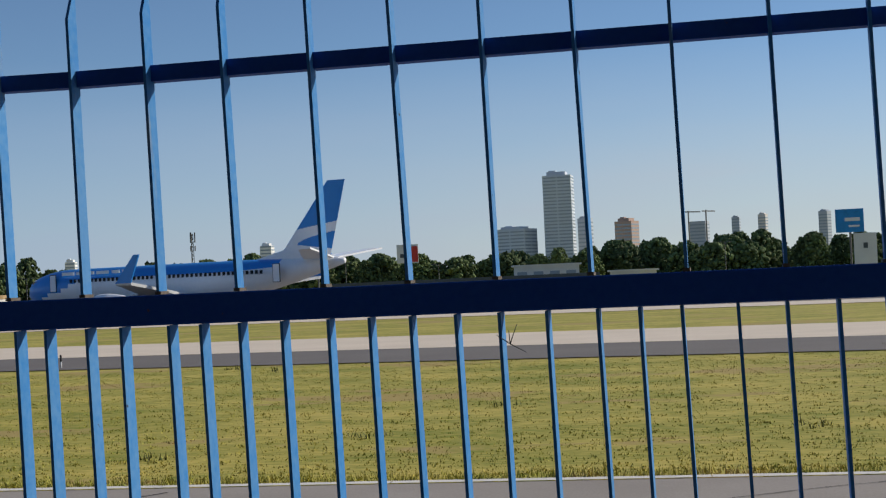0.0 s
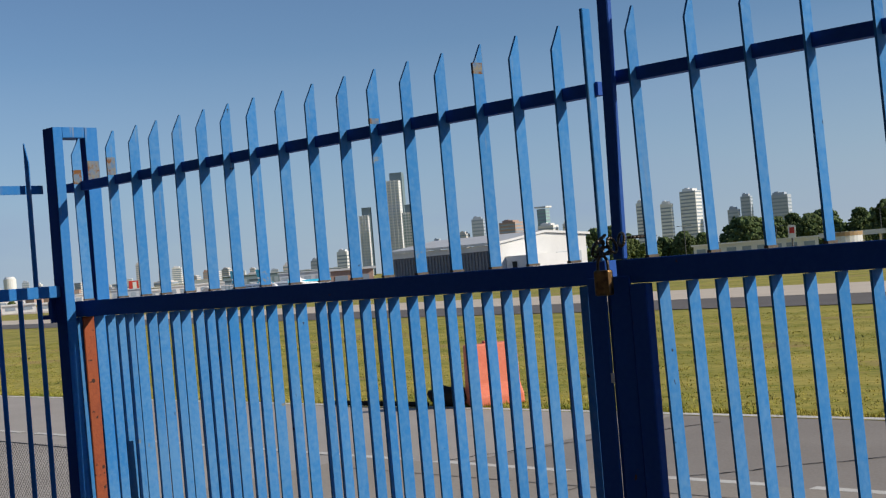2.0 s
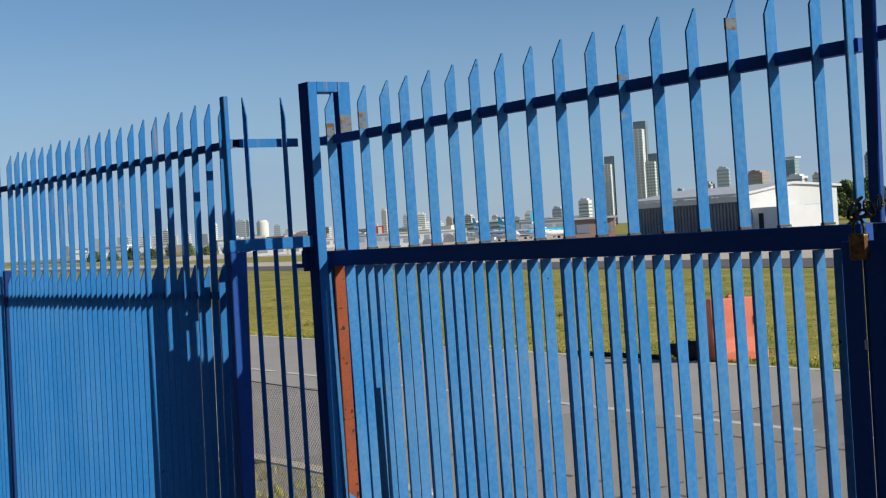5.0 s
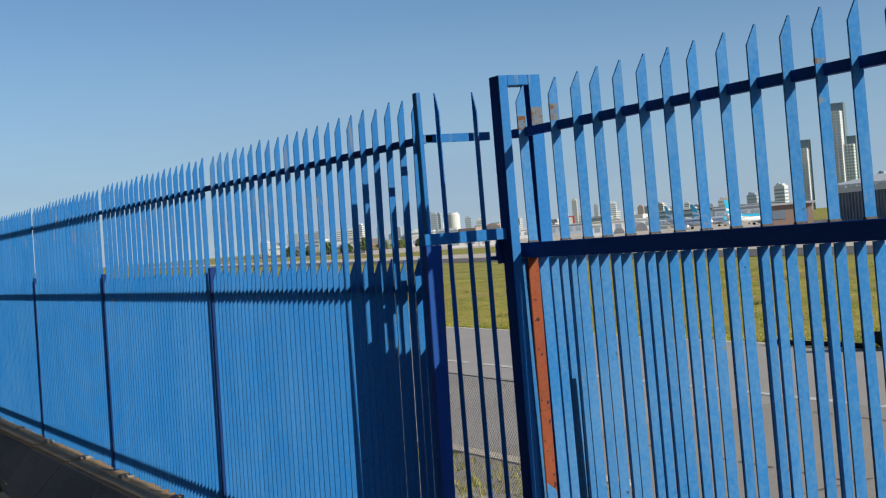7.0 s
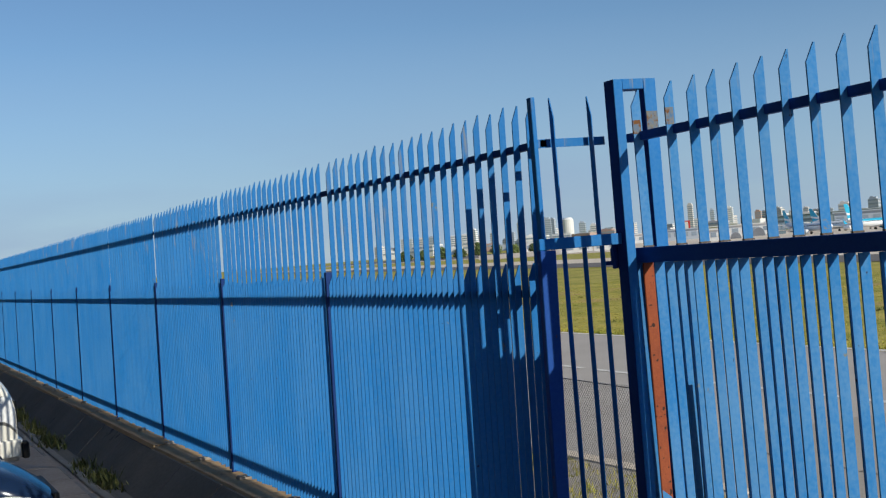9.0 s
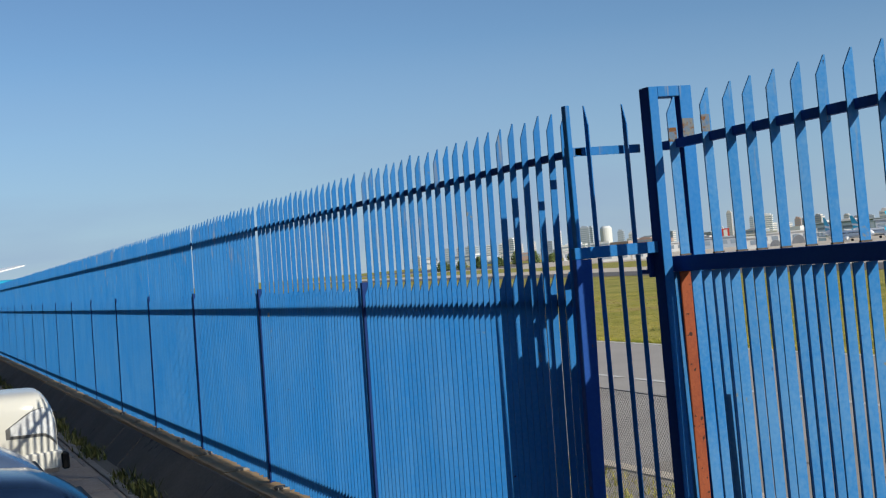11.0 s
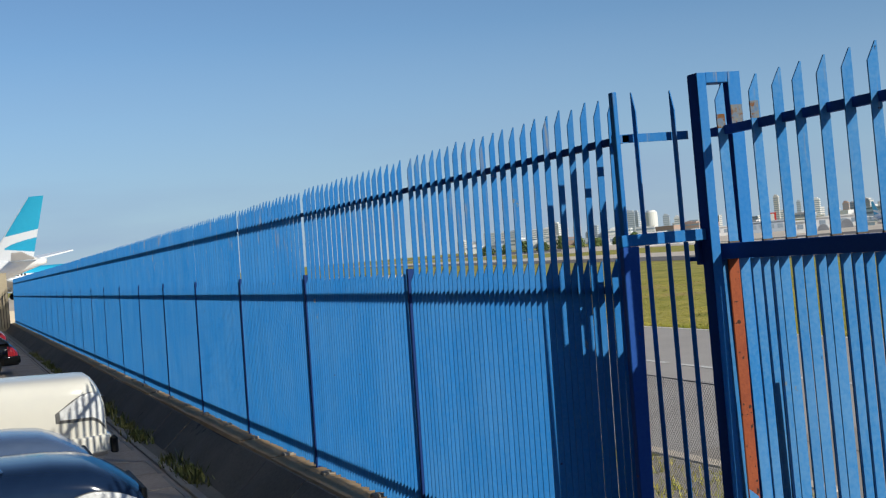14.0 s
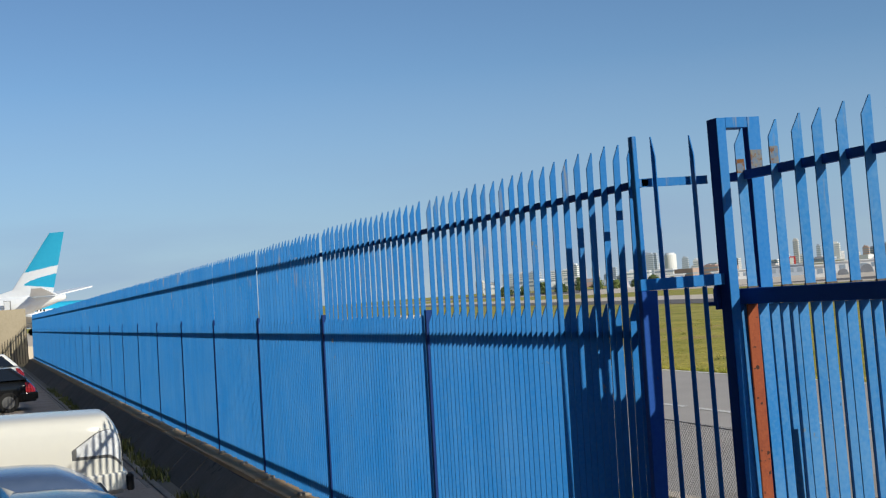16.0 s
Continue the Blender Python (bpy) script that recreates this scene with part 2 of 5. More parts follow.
specks(PAINT, (0.03, 0.035, 0.045), 19.0, 0.76)
specks(GATE_PAINT, (0.03, 0.035, 0.045), 19.0, 0.735)
def runs(m, colour, z0, z1):
    """Ochre rust runs drawn out downwards, between two heights of the bars."""
    n, l = m.node_tree.nodes, m.node_tree.links
    b = n["Principled BSDF"]
    src = b.inputs["Base Color"].links[0].from_socket
    pos = n.new("ShaderNodeNewGeometry").outputs["Position"]
    mp, ns, sp = n.new("ShaderNodeMapping"), n.new("ShaderNodeTexNoise"), n.new("ShaderNodeSeparateXYZ")
    mp.inputs["Scale"].default_value = (9.0, 30.0, 2.6)
    l.new(pos, mp.inputs["Vector"])
    l.new(mp.outputs["Vector"], ns.inputs["Vector"])
    ns.inputs["Scale"].default_value, ns.inputs["Detail"].default_value = 1.0, 6
    l.new(pos, sp.inputs["Vector"])
    up, band, mul, mx = n.new("ShaderNodeMapRange"), n.new("ShaderNodeMapRange"), n.new("ShaderNodeMath"), n.new("ShaderNodeMix")
    up.inputs["From Min"].default_value, up.inputs["From Max"].default_value, up.inputs["To Max"].default_value = 0.60, 0.75, 0.6
    l.new(ns.outputs["Fac"], up.inputs["Value"])
    band.inputs["From Min"].default_value, band.inputs["From Max"].default_value = z0, z1
    l.new(sp.outputs["Z"], band.inputs["Value"])
    mul.operation = "MULTIPLY"
    l.new(up.outputs[0], mul.inputs[0])
    l.new(band.outputs[0], mul.inputs[1])
    mx.data_type = "RGBA"
    mx.inputs["B"].default_value = (*colour, 1)
    l.new(mul.outputs[0], mx.inputs["Factor"])
    l.new(src, mx.inputs["A"])
    l.new(mx.outputs["Result"], b.inputs["Base Color"])


runs(PAINT, (0.30, 0.27, 0.17), 2.55, 3.0)
runs(GATE_PAINT, (0.30, 0.27, 0.17), 2.6, 3.2)
specks(PAINT_SHADE, (0.10, 0.07, 0.05), 15.0, 0.73)
specks(RUST, (0.05, 0.025, 0.02), 25.0, 0.66)


def vary_islands(m, lo, hi):
    n, l = m.node_tree.nodes, m.node_tree.links
    b = n["Principled BSDF"]
    src = b.inputs["Base Color"].links[0].from_socket
    hs, mr, ge = n.new("ShaderNodeHueSaturation"), n.new("ShaderNodeMapRange"), n.new("ShaderNodeNewGeometry")
    mr.inputs["To Min"].default_value, mr.inputs["To Max"].default_value = lo, hi
    l.new(ge.outputs["Random Per Island"], mr.inputs["Value"])
    l.new(mr.outputs[0], hs.inputs["Value"])
    l.new(src, hs.inputs["Color"])
    l.new(hs.outputs["Color"], b.inputs["Base Color"])


for m_, lo_, hi_ in ((BLADE, 0.72, 1.28), (LEAF, 0.5, 1.6), (LEAF_B, 0.6, 1.5), (WEED, 0.6, 1.4)):
    vary_islands(m_, lo_, hi_)


def glass(name, tint, rough=0.03):
    m = bpy.data.materials.new(name)
    m.use_nodes = True
    b = m.node_tree.nodes["Principled BSDF"]
    b.inputs["Base Color"].default_value, b.inputs["Roughness"].default_value = (*tint, 1), rough
    b.inputs["Specular IOR Level"].default_value = 0.8
    return m


CARGLASS = glass("tinted car glass", (0.01, 0.012, 0.014))
# far windows: haze put in as a lighter, bluer colour
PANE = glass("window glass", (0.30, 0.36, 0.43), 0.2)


def facade(name, c):
    return mat(name, c, tuple(v * 0.9 for v in c), 0.8, 0, 0.05, 0.6, 0)


# distance haze is put into these facade colours, paler and bluer than bare walls
F_BEIGE = facade("beige facade", (0.66, 0.63, 0.61))
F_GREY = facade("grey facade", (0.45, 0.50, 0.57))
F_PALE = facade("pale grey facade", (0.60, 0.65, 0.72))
F_WHITE = facade("white facade", (0.80, 0.80, 0.80))
F_DARK = facade("dark glass facade", (0.19, 0.26, 0.30))
F_BROWN = facade("brick facade", (0.47, 0.34, 0.29))
F_GREEN = facade("green glass facade", (0.28, 0.44, 0.44))


# ---- building helpers ----
def part(name, bm, material, parent=None, label="", smooth=False):
    me = bpy.data.meshes.new(name)
    if smooth:
        for fc in bm.faces:
            fc.smooth = True
    bm.to_mesh(me)
    bm.free()
    for m in (material if isinstance(material, (list, tuple)) else [material]):
        me.materials.append(m)
    ob = new(name, me)
    if parent is not None:
        ob.parent = parent
    return tagged(ob, label)


def again(src, parent, m=None):
    """Another object on the mesh of src."""
    ob = new(src.name.split(".")[0], src.data)
    ob.parent = parent
    if m is not None:
        ob.matrix_basis = m
    return ob


def thing(name, label, category, m=None, group="", kind=""):
    e = new(name)
    e.empty_display_size = 0.1
    if m is not None:
        e.matrix_basis = m
    return tagged(e, label, category, group, kind)


def box(bm, x0, x1, y0, y1, z0, z1, mi=0):
    v = [bm.verts.new((x, y, z)) for x in (x0, x1) for y in (y0, y1) for z in (z0, z1)]
    for q in ((0, 1, 3, 2), (4, 6, 7, 5), (0, 4, 5, 1), (2, 3, 7, 6), (0, 2, 6, 4), (1, 5, 7, 3)):
        bm.faces.new([v[i] for i in q]).material_index = mi
    return v


def boxes(*dims):
    bm = bmesh.new()
    for d in dims:
        box(bm, *d)
    return bm


def bevelled(bm, w=0.004, seg=1):
    bmesh.ops.bevel(bm, geom=bm.edges[:], offset=w, segments=seg, affect="EDGES", profile=0.5)
    return bm


def prism(bm, poly, d0, d1, axis="x", mi=0):
    """poly of pairs, swept along axis from d0 to d1. axis x: pairs are y, z; axis y: pairs are x, z; axis z: pairs are x, y."""
    put = {"x": lambda d, p: (d, p[0], p[1]), "y": lambda d, p: (p[0], d, p[1]), "z": lambda d, p: (p[0], p[1], d)}[axis]
    a = [bm.verts.new(put(d0, p)) for p in poly]
    b = [bm.verts.new(put(d1, p)) for p in poly]
    fs = [bm.faces.new(a), bm.faces.new(b[::-1])]
    for i in range(len(poly)):
        j = (i + 1) % len(poly)
        fs.append(bm.faces.new((a[i], b[i], b[j], a[j])))
    for fc in fs:
        fc.material_index = mi
    bmesh.ops.recalc_face_normals(bm, faces=fs)
    return fs


def rod(bm, a, b, r0, r1=None, n=8, mi=0):
    a, b = Vector(a), Vector(b)
    r1 = r0 if r1 is None else r1
    q = (b - a).to_track_quat("Z", "Y")
    ra = [bm.verts.new(a + q @ Vector((r0 * math.cos(i * math.tau / n), r0 * math.sin(i * math.tau / n), 0))) for i in range(n)]
    rb = [bm.verts.new(b + q @ Vector((r1 * math.cos(i * math.tau / n), r1 * math.sin(i * math.tau / n), 0))) for i in range(n)]
    fs = [bm.faces.new(ra[::-1]), bm.faces.new(rb)]
    for i in range(n):
        j = (i + 1) % n
        fs.append(bm.faces.new((ra[i], ra[j], rb[j], rb[i])))
    for fc in fs:
        fc.material_index = mi


def polar(az, dist, z=0.0):
    return (dist * math.sin(radians(az)), dist * math.cos(radians(az)), z)


EYE = 2.6

# ---- ground ----
def sheet(name, x0, x1, y0, y1, z, material, label, category, slope=0.0):
    bm = bmesh.new()
    vs = [bm.verts.new((x, y - slope * x, z)) for x, y in ((x0, y0), (x1, y0), (x1, y1), (x0, y1))]
    bm.faces.new(vs)
    ob = part(name, bm, material)
    return tagged(ob, label, category, "", "structure")


sheet("ground", -2500, 2500, -2500, 2500, -0.03, GRASS, "dry yellow-green mown airfield grass", "ground")
sheet("street", -400, -9.5, -40, 3.3, 0.0, STREET, "worn dark street surface along the fence", "street")
# out of view; made dark so less light bounces onto the gate
sheet("street_crossing", -9.5, 300, -40, 3.4, 0.0, TARMAC, "unseen dark asphalt added to cut light bounced at the gate", "street")
sheet("service_road_pale", -300, -13.0, 7.45, 17.45, -0.004, PALEROAD, "pale worn asphalt of the service road", "road", 0.03)
sheet("service_road", -13.0, 200, 7.95, 17.45, -0.008, ASPHALT, "grey cracked asphalt service road", "road", 0.03)
sheet("apron", -15.0, 60, 2.75, 12.38, 0.006, APRON, "brownish worn concrete apron behind the gate", "pavement", 0.04)
for y0, w, dash, slope in ((17.45, 0.2, 0, 0.03), (12.40, 0.16, 1, 0.04)):
    bm = bmesh.new()
    x = -260.0
    while x < 120:
        ln = 4.0 if not dash else 2.4
        v = [bm.verts.new((cx, cy - slope * cx, 0.004)) for cx, cy in ((x, y0), (x + ln, y0), (x + ln, y0 + w), (x, y0 + w))]
        bm.faces.new(v)
        x += ln + (0.012 if not dash else 0.5)
    tagged(part("edge_line" if not dash else "lane_line", bm, LINE), "worn white painted line on the asphalt", "road marking", "", "structure")
for (xa, ya), (xb, yb) in (((-14.5, 12.2), (6.0, 11.5)), ((-14.5, 9.4), (6.0, 8.7)), ((-9.7, 4.2), (-10.2, 12.6)), ((-6.2, 4.2), (-6.6, 12.4)), ((-2.7, 4.2), (-3.0, 12.3))):
    bm = bmesh.new()
    rj = random.Random(int(xa * 31 + ya))
    n = 30
    for i in range(n):
        u0, u1 = i / n, (i + rj.uniform(0.55, 1.0)) / n
        wj = rj.uniform(0.012, 0.028)
        ends = [(xa + (xb - xa) * u, ya + (yb - ya) * u) for u in (u0, u1)]
        along_x = abs(xb - xa) > abs(yb - ya)
        ox, oy = (0.0, wj) if along_x else (wj, 0.0)
        (px, py), (qx, qy) = ends
        bm.faces.new([bm.verts.new(c) for c in ((px - ox, py - oy, 0.011), (qx - ox, qy - oy, 0.011), (qx + ox, qy + oy, 0.011), (px + ox, py + oy, 0.011))])
    tagged(part("slab_joint", bm, GUTTER_EDGE), "dark broken joint between the apron's slabs", "joint", "", "structure")
bm = boxes((-120, -11.6, 7.7, 7.95, -0.05, 0.025))
tagged(part("kerb", bevelled(bm, 0.02), CONCRETE), "pale concrete kerb beside the service road", "kerb", "", "structure")
sheet("taxiway", -700, 400, 42.3, 50.3, 0.0, RUNWAY, "dark grey asphalt taxiway shoulder", "taxiway", 0.19)
sheet("taxiway_concrete", -700, 400, 50.3, 61.5, 0.004, CONCRETE, "pale concrete taxiway strip", "taxiway", 0.19)
sheet("runway_edge", -900, 500, 90.0, 98.0, 0.0, CONCRETE, "pale runway edge strip", "runway", 0.19)
sheet("runway", -900, 500, 98.0, 160.0, 0.004, RUNWAY, "grey asphalt runway", "runway", 0.19)

# unseen wall, added to keep sky light off the gate and fence
tagged(part("wall_behind", boxes((-140, 70, -10.6, -10, 0, 26)), DARK), "unseen dark wall added to block the sky behind", "wall", "", "structure")

# ---- palisade fence along the street ----
FY, FW = 3.47, 0.040             # front of the flat bars, their depth


def bar_bm(z0, shoulder, tip, w=FW, th=0.008, back=None):
    """A flat bar standing edge-on, its top cut to a point at the back edge."""
    bm = bmesh.new()
    prism(bm, [(0, z0), (w, z0), (w, tip if back is None else back), (w * 0.86, tip), (0, shoulder)], -th / 2, th / 2, "x")
    return bm


def leaning(x):
    """Foot of a panel; the whole fence leans a little away from the street."""
    return pose(x, FY, 0.45, FENCE_LEAN) @ Matrix.Translation((0, 0, -0.45))


FENCE_LEAN = -1.2
bar_store = thing("fence_panel", "light blue palisade fence panel of tall and short pointed flat bars", "fence", leaning(-7.1), "street fence panels")
PITCH = 3.70


def fence_panel(e, length, single, rnd):
    """Post at the far end (-x), three rails, tall and short flat bars."""
    # post and rails carry their shade in the navy colour
    part("post", bevelled(boxes((-length - 0.022, -length + 0.022, 0.0, 0.06, 0.40, 2.53)), 0.004), NAVY_SHADE, e)
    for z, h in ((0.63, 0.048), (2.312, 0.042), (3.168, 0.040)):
        part("rail", boxes((-length, 0, 0.036, 0.076, z, z + h)), NAVY_SHADE, e)
    n = round(length / 0.19)
    sp = length / n
    tall = part("tall_bar", bar_bm(0.478, 3.35, 3.445, FW, 0.010), PAINT, e) if single else None
    short = part("short_bar", bar_bm(0.478, 2.43, 2.515, FW, 0.010), PAINT, e) if single else None
    joined = None if single else bmesh.new()
    for i in range(n):
        for half, src in ((0.25, "t"), (0.75, "s")):
            x = -0.045 - (i + half) * (length - 0.09) / n + rnd.uniform(-0.0025, 0.0025)
            dz = rnd.uniform(-0.012, 0.012)
            if single:
                ob = tall if src == "t" else short
                if i:
                    ob = again(ob, e)
                ob.matrix_basis = pose(x, 0, dz, 0, rnd.uniform(-0.12, 0.12), rnd.uniform(-0.7, 0.7))
            else:
                top = (3.33, 3.41) if src == "t" else (2.43, 2.515)
                prism(joined, [(0, 0.478), (FW, 0.478), (FW, top[1] + dz), (FW * 0.86, top[1] + dz), (0, top[0] + dz)], x - 0.004, x + 0.004, "x")
    if joined:
        tagged(part("bar_row", joined, PAINT, e), kind="stuff")


rnd = random.Random(4)
fence_panel(bar_store, 4.05, True, rnd)
x = -11.15
k = 0
while x > -99:
    e = thing("fence_panel", "light blue palisade fence panel of tall and short pointed flat bars", "fence", leaning(x), "street fence panels")
    fence_panel(e, PITCH, k < 40, rnd)
    x -= PITCH
    k += 1
FENCE_END = x

# sloping concrete wall under the fence, with coping and joints
wall = thing("wall_base", "dark weathered concrete wall with a sloping face under the fence", "wall", pose(0, 0, 0), "", "structure")
x = -8.6
while x > FENCE_END:
    bm = bmesh.new()
    dz, dy = rnd.uniform(-0.010, 0.010), rnd.uniform(-0.005, 0.005)
    prism(bm, [(2.72 + dy, -0.02), (3.20 + dy, 0.42 + dz), (3.56, 0.42 + dz), (3.56, -0.02)], x - 1.866, x - 0.010, "x")
    part("concrete_block", bm, WALLCON, wall)
    x -= 1.88
bm = bmesh.new()
prism(bm, [(2.732, -0.02), (3.206, 0.412), (3.54, 0.412), (3.54, -0.02)], FENCE_END, -8.7, "x")
part("joint_mortar", bm, TARMAC, wall)
x = -8.6
while x > FENCE_END:
    bm = bmesh.new()
    z = 0.46 + rnd.uniform(-0.012, 0.012)
    prism(bm, [(3.21, 0.40), (3.24, z - 0.01), (3.56, z), (3.56, 0.40)], x - 1.87, x, "x")
    part("coping", bm, COPING, wall)
    bm = boxes((x - 1.9 - 0.06, x - 1.9 + 0.06, 3.38, 3.55, 0.40, z + 0.03))
    part("post_footing", bevelled(bm, 0.015), FOOTING, wall)
    x -= 1.88
kerb_line = thing("gutter_kerb", "worn pale kerb stones along the dirty gutter", "kerb", pose(0, 0, 0), "", "structure")
stone = None
for i in range(64):
    ob = part("kerb_stone", bevelled(boxes((-0.74, 0.74, -0.055, 0.055, -0.02, 0.035), (-0.74, 0.74, -0.16, -0.10, -0.02, 0.018)), 0.008), KERB, kerb_line) if stone is None else again(stone, kerb_line)
    stone = stone or ob
    ob.matrix_basis = pose(-9.4 - i * 1.5, 2.47 + rnd.uniform(-0.008, 0.008), rnd.uniform(-0.006, 0.004), 0, 0, rnd.uniform(-0.3, 0.3))
sheet("gutter", -110, -8.6, 2.52, 2.75, 0.002, WALLCON, "dark dirty concrete gutter", "gutter")

walkway = thing("sidewalk", "worn dark concrete slabs in front of the fence wall", "sidewalk", pose(0, 0, 0), "", "structure")
slab = None
for i in range(46):
    sl = bevelled(boxes((-0.725, 0.725, -1.5, 1.5, -0.03, 0.012)), 0.008) if slab is None else None
    ob = part("slab", sl, STREET, walkway) if slab is None else again(slab, walkway)
    slab = slab or ob
    ob.matrix_basis = pose(-8.0 - i * 1.5, 0.90, rnd.uniform(-0.006, 0.006), 0, rnd.uniform(-0.3, 0.3), 0)

for k, (xa, xb) in enumerate(((-4.5, 3.5), (-9.5, -6.0), (-13.5, -11.8), (-1.5, 6.5))):
    bm = bmesh.new()
    n = 26
    pts = [(xa + (xb - xa) * i / n + rnd.uniform(-0.06, 0.06), 12.95 + 4.3 * i / n + rnd.uniform(-0.05, 0.05)) for i in range(n + 1)]
    for (px, py), (qx, qy) in zip(pts, pts[1:]):
        v = [bm.verts.new(c) for c in ((px - 0.02, py, 0.0), (px + 0.02, py, 0.0), (qx + 0.02, qy, 0.0), (qx - 0.02, qy, 0.0))]
        bm.faces.new(v)
    tagged(part("road_crack", bm, RUBBER), "dark tar-filled crack across the asphalt", "crack", "", "structure")

# ---- gate ----
GY = 4.085
LW = 0.06
LEAF_LABEL = "light blue steel gate leaf of pointed flat bars, chained shut"


def leaf(e, uppers, lowers, x0, x1, rnd, lean0, lean1, depth=LW, top0=3.165, top1=3.165, thick=0.05):
    # rails take the shade-darkened blue, bars the light one
    part("mid_rail", bevelled(boxes((x0, x1, -0.004, 0.07, 2.462, 2.549)), 0.003), PAINT_SHADE, e)
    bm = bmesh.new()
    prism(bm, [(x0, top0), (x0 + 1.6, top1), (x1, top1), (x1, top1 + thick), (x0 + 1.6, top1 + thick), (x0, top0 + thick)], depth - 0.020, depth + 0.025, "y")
    part("top_rail", bm, PAINT_SHADE, e)
    part("bottom_rail", boxes((x0, x1, 0.0, 0.07, 0.18, 0.27)), PAINT_SHADE, e)
    tall = part("upper_bar", bar_bm(2.550, 3.362, 3.456, depth, 0.009), GATE_PAINT, e)
    low = part("lower_bar", bar_bm(0.272, 2.460, 2.461, min(0.06, depth + 0.008), 0.009), GATE_PAINT, e)
    made = []
    for src, xs in ((tall, uppers), (low, lowers)):
        for i, xx in enumerate(xs):
            ob = src if i == 0 else again(src, e)
            lean = lean0 + lean1 * i / len(xs) + (rnd.uniform(-0.4, 0.4) if src is tall else rnd.uniform(-0.2, 0.2))
            z = 2.53 if src is tall else 2.44
            ob.matrix_basis = Matrix.Translation((xx, 0, z)) @ pose(0, 0, 0, 0, lean, rnd.uniform(-1, 1) if src is low else rnd.uniform(-3, 3)) @ Matrix.Translation((0, 0, -z))
            if src is tall:
                made.append(ob)
                w = boxes((xx - 0.009, xx + 0.009, -0.001, depth + 0.002, 2.550, 2.559))
                part("weld", w, WELD, e)
    return made


# first two bars, hidden in the portal, are added to fill its cast shadow
LOWER_X = [-7.06, -6.98, -6.838, -6.722, -6.619, -6.525, -6.44, -6.319, -6.218, -6.105, -6.011, -5.897, -5.802, -5.708, -5.61, -5.502, -5.4, -5.298, -5.176,
           -5.077, -4.936, -4.849, -4.752, -4.633, -4.534, -4.447, -4.33, -4.224, -4.106, -4.006, -3.893, -3.787, -3.687, -3.585, -3.476]
UPPER_X = [-6.93, -6.58, -6.353, -6.166, -5.953, -5.742, -5.538, -5.328, -5.108, -4.895, -4.674, -4.467, -4.259, -4.049, -3.832, -3.633, -3.424]
left_leaf = thing("gate_leaf", "light blue steel gate leaf with pointed bars and rusty edge post", "gate", pose(0, GY, 0), "gate leaves")
left_bars = leaf(left_leaf, UPPER_X, LOWER_X, -7.10, -3.25, rnd, -1.0, 0.5)
part("edge_post", bevelled(boxes((-6.962, -6.95, -0.004, 0.068, 0.0, 2.46)), 0.004), RUST, left_leaf, "rust-red primed edge post")
part("peeling_bar", boxes((-6.566, -6.558, 0.030, 0.060, 0.272, 1.80)), PEELED, left_leaf, "black and grey peeling bar")
part("lock_post", bevelled(boxes((-3.388, -3.343, 0.0, 0.06, 0.0, 2.46)), 0.004), GATE_PAINT, left_leaf)
# covers face away from the sun; their shade is in the colour
part("lock_cover", bevelled(boxes((-3.297, -3.214, -0.062, -0.05, 0.0, 2.49)), 0.003), PAINT_SHADE, left_leaf)
part("lock_strap", boxes((-3.216, -3.196, -0.048, -0.04, 0.0, 2.46)), PAINT_SHADE, left_leaf)
part("lock_cover", bevelled(boxes((-3.198, -3.105, -0.058, -0.046, 0.0, 2.49)), 0.003), PAINT_SHADE, left_leaf)
part("lock_bar", bevelled(boxes((-3.280, -3.264, 0.0, 0.048, 2.55, 3.49)), 0.003), GATE_PAINT, left_leaf)
for k, za, zb in ((1, 3.215, 3.31), (0, 3.20, 3.28), (11, 3.215, 3.24), (14, 3.335, 3.38)):
    stain = part("rust_patch", boxes((-0.0056, 0.0056, -0.0008, LW * 0.86, za, zb)), STAIN, left_leaf, "blotchy rust patch on a bar")
    stain.matrix_basis = left_bars[k].matrix_basis
bm = bmesh.new()
pts = [(0, 0.0), (0.012, 0.02), (-0.006, 0.035), (0.012, 0.05), (-0.004, 0.062), (0.004, 0.08)]
for a, b in zip(pts, pts[1:]):
    rod(bm, (-4.6255, 0.028 + a[0] * 1.8, 1.50 + a[1] * 1.3), (-4.6255, 0.028 + b[0] * 1.8, 1.50 + b[1] * 1.3), 0.005, None, 5)
part("paint_mark", bm, WHITE, left_leaf, "small white scribbled paint mark")
right_leaf = thing("gate_leaf", LEAF_LABEL, "gate", pose(-3.17, 4.045, 0, 0, 0, -4), "gate leaves")
leaf(right_leaf, [0.15, 0.426, 0.66, 0.887, 1.137, 1.39, 1.625, 1.86, 2.098, 2.353, 2.595, 2.84, 3.099, 3.353, 3.609, 3.86, 4.11, 4.36, 4.61, 4.86],
     [0.185, 0.318, 0.443, 0.559, 0.665, 0.796, 0.914, 1.037, 1.138, 1.27, 1.408, 1.503, 1.633, 1.74, 1.887, 1.984, 2.101, 2.226, 2.362, 2.481, 2.598, 2.725, 2.846, 2.976, 3.113, 3.225, 3.336, 3.482, 3.608, 3.738] + [3.86 + 0.122 * i for i in range(9)], 0.0, 5.0, rnd, -1.6, 0.4, 0.052, 3.188, 3.167, 0.047)
part("lock_post", bevelled(boxes((0.070, 0.148, -0.02, 0.02, 0.0, 2.46)), 0.004), PAINT_SHADE, right_leaf)
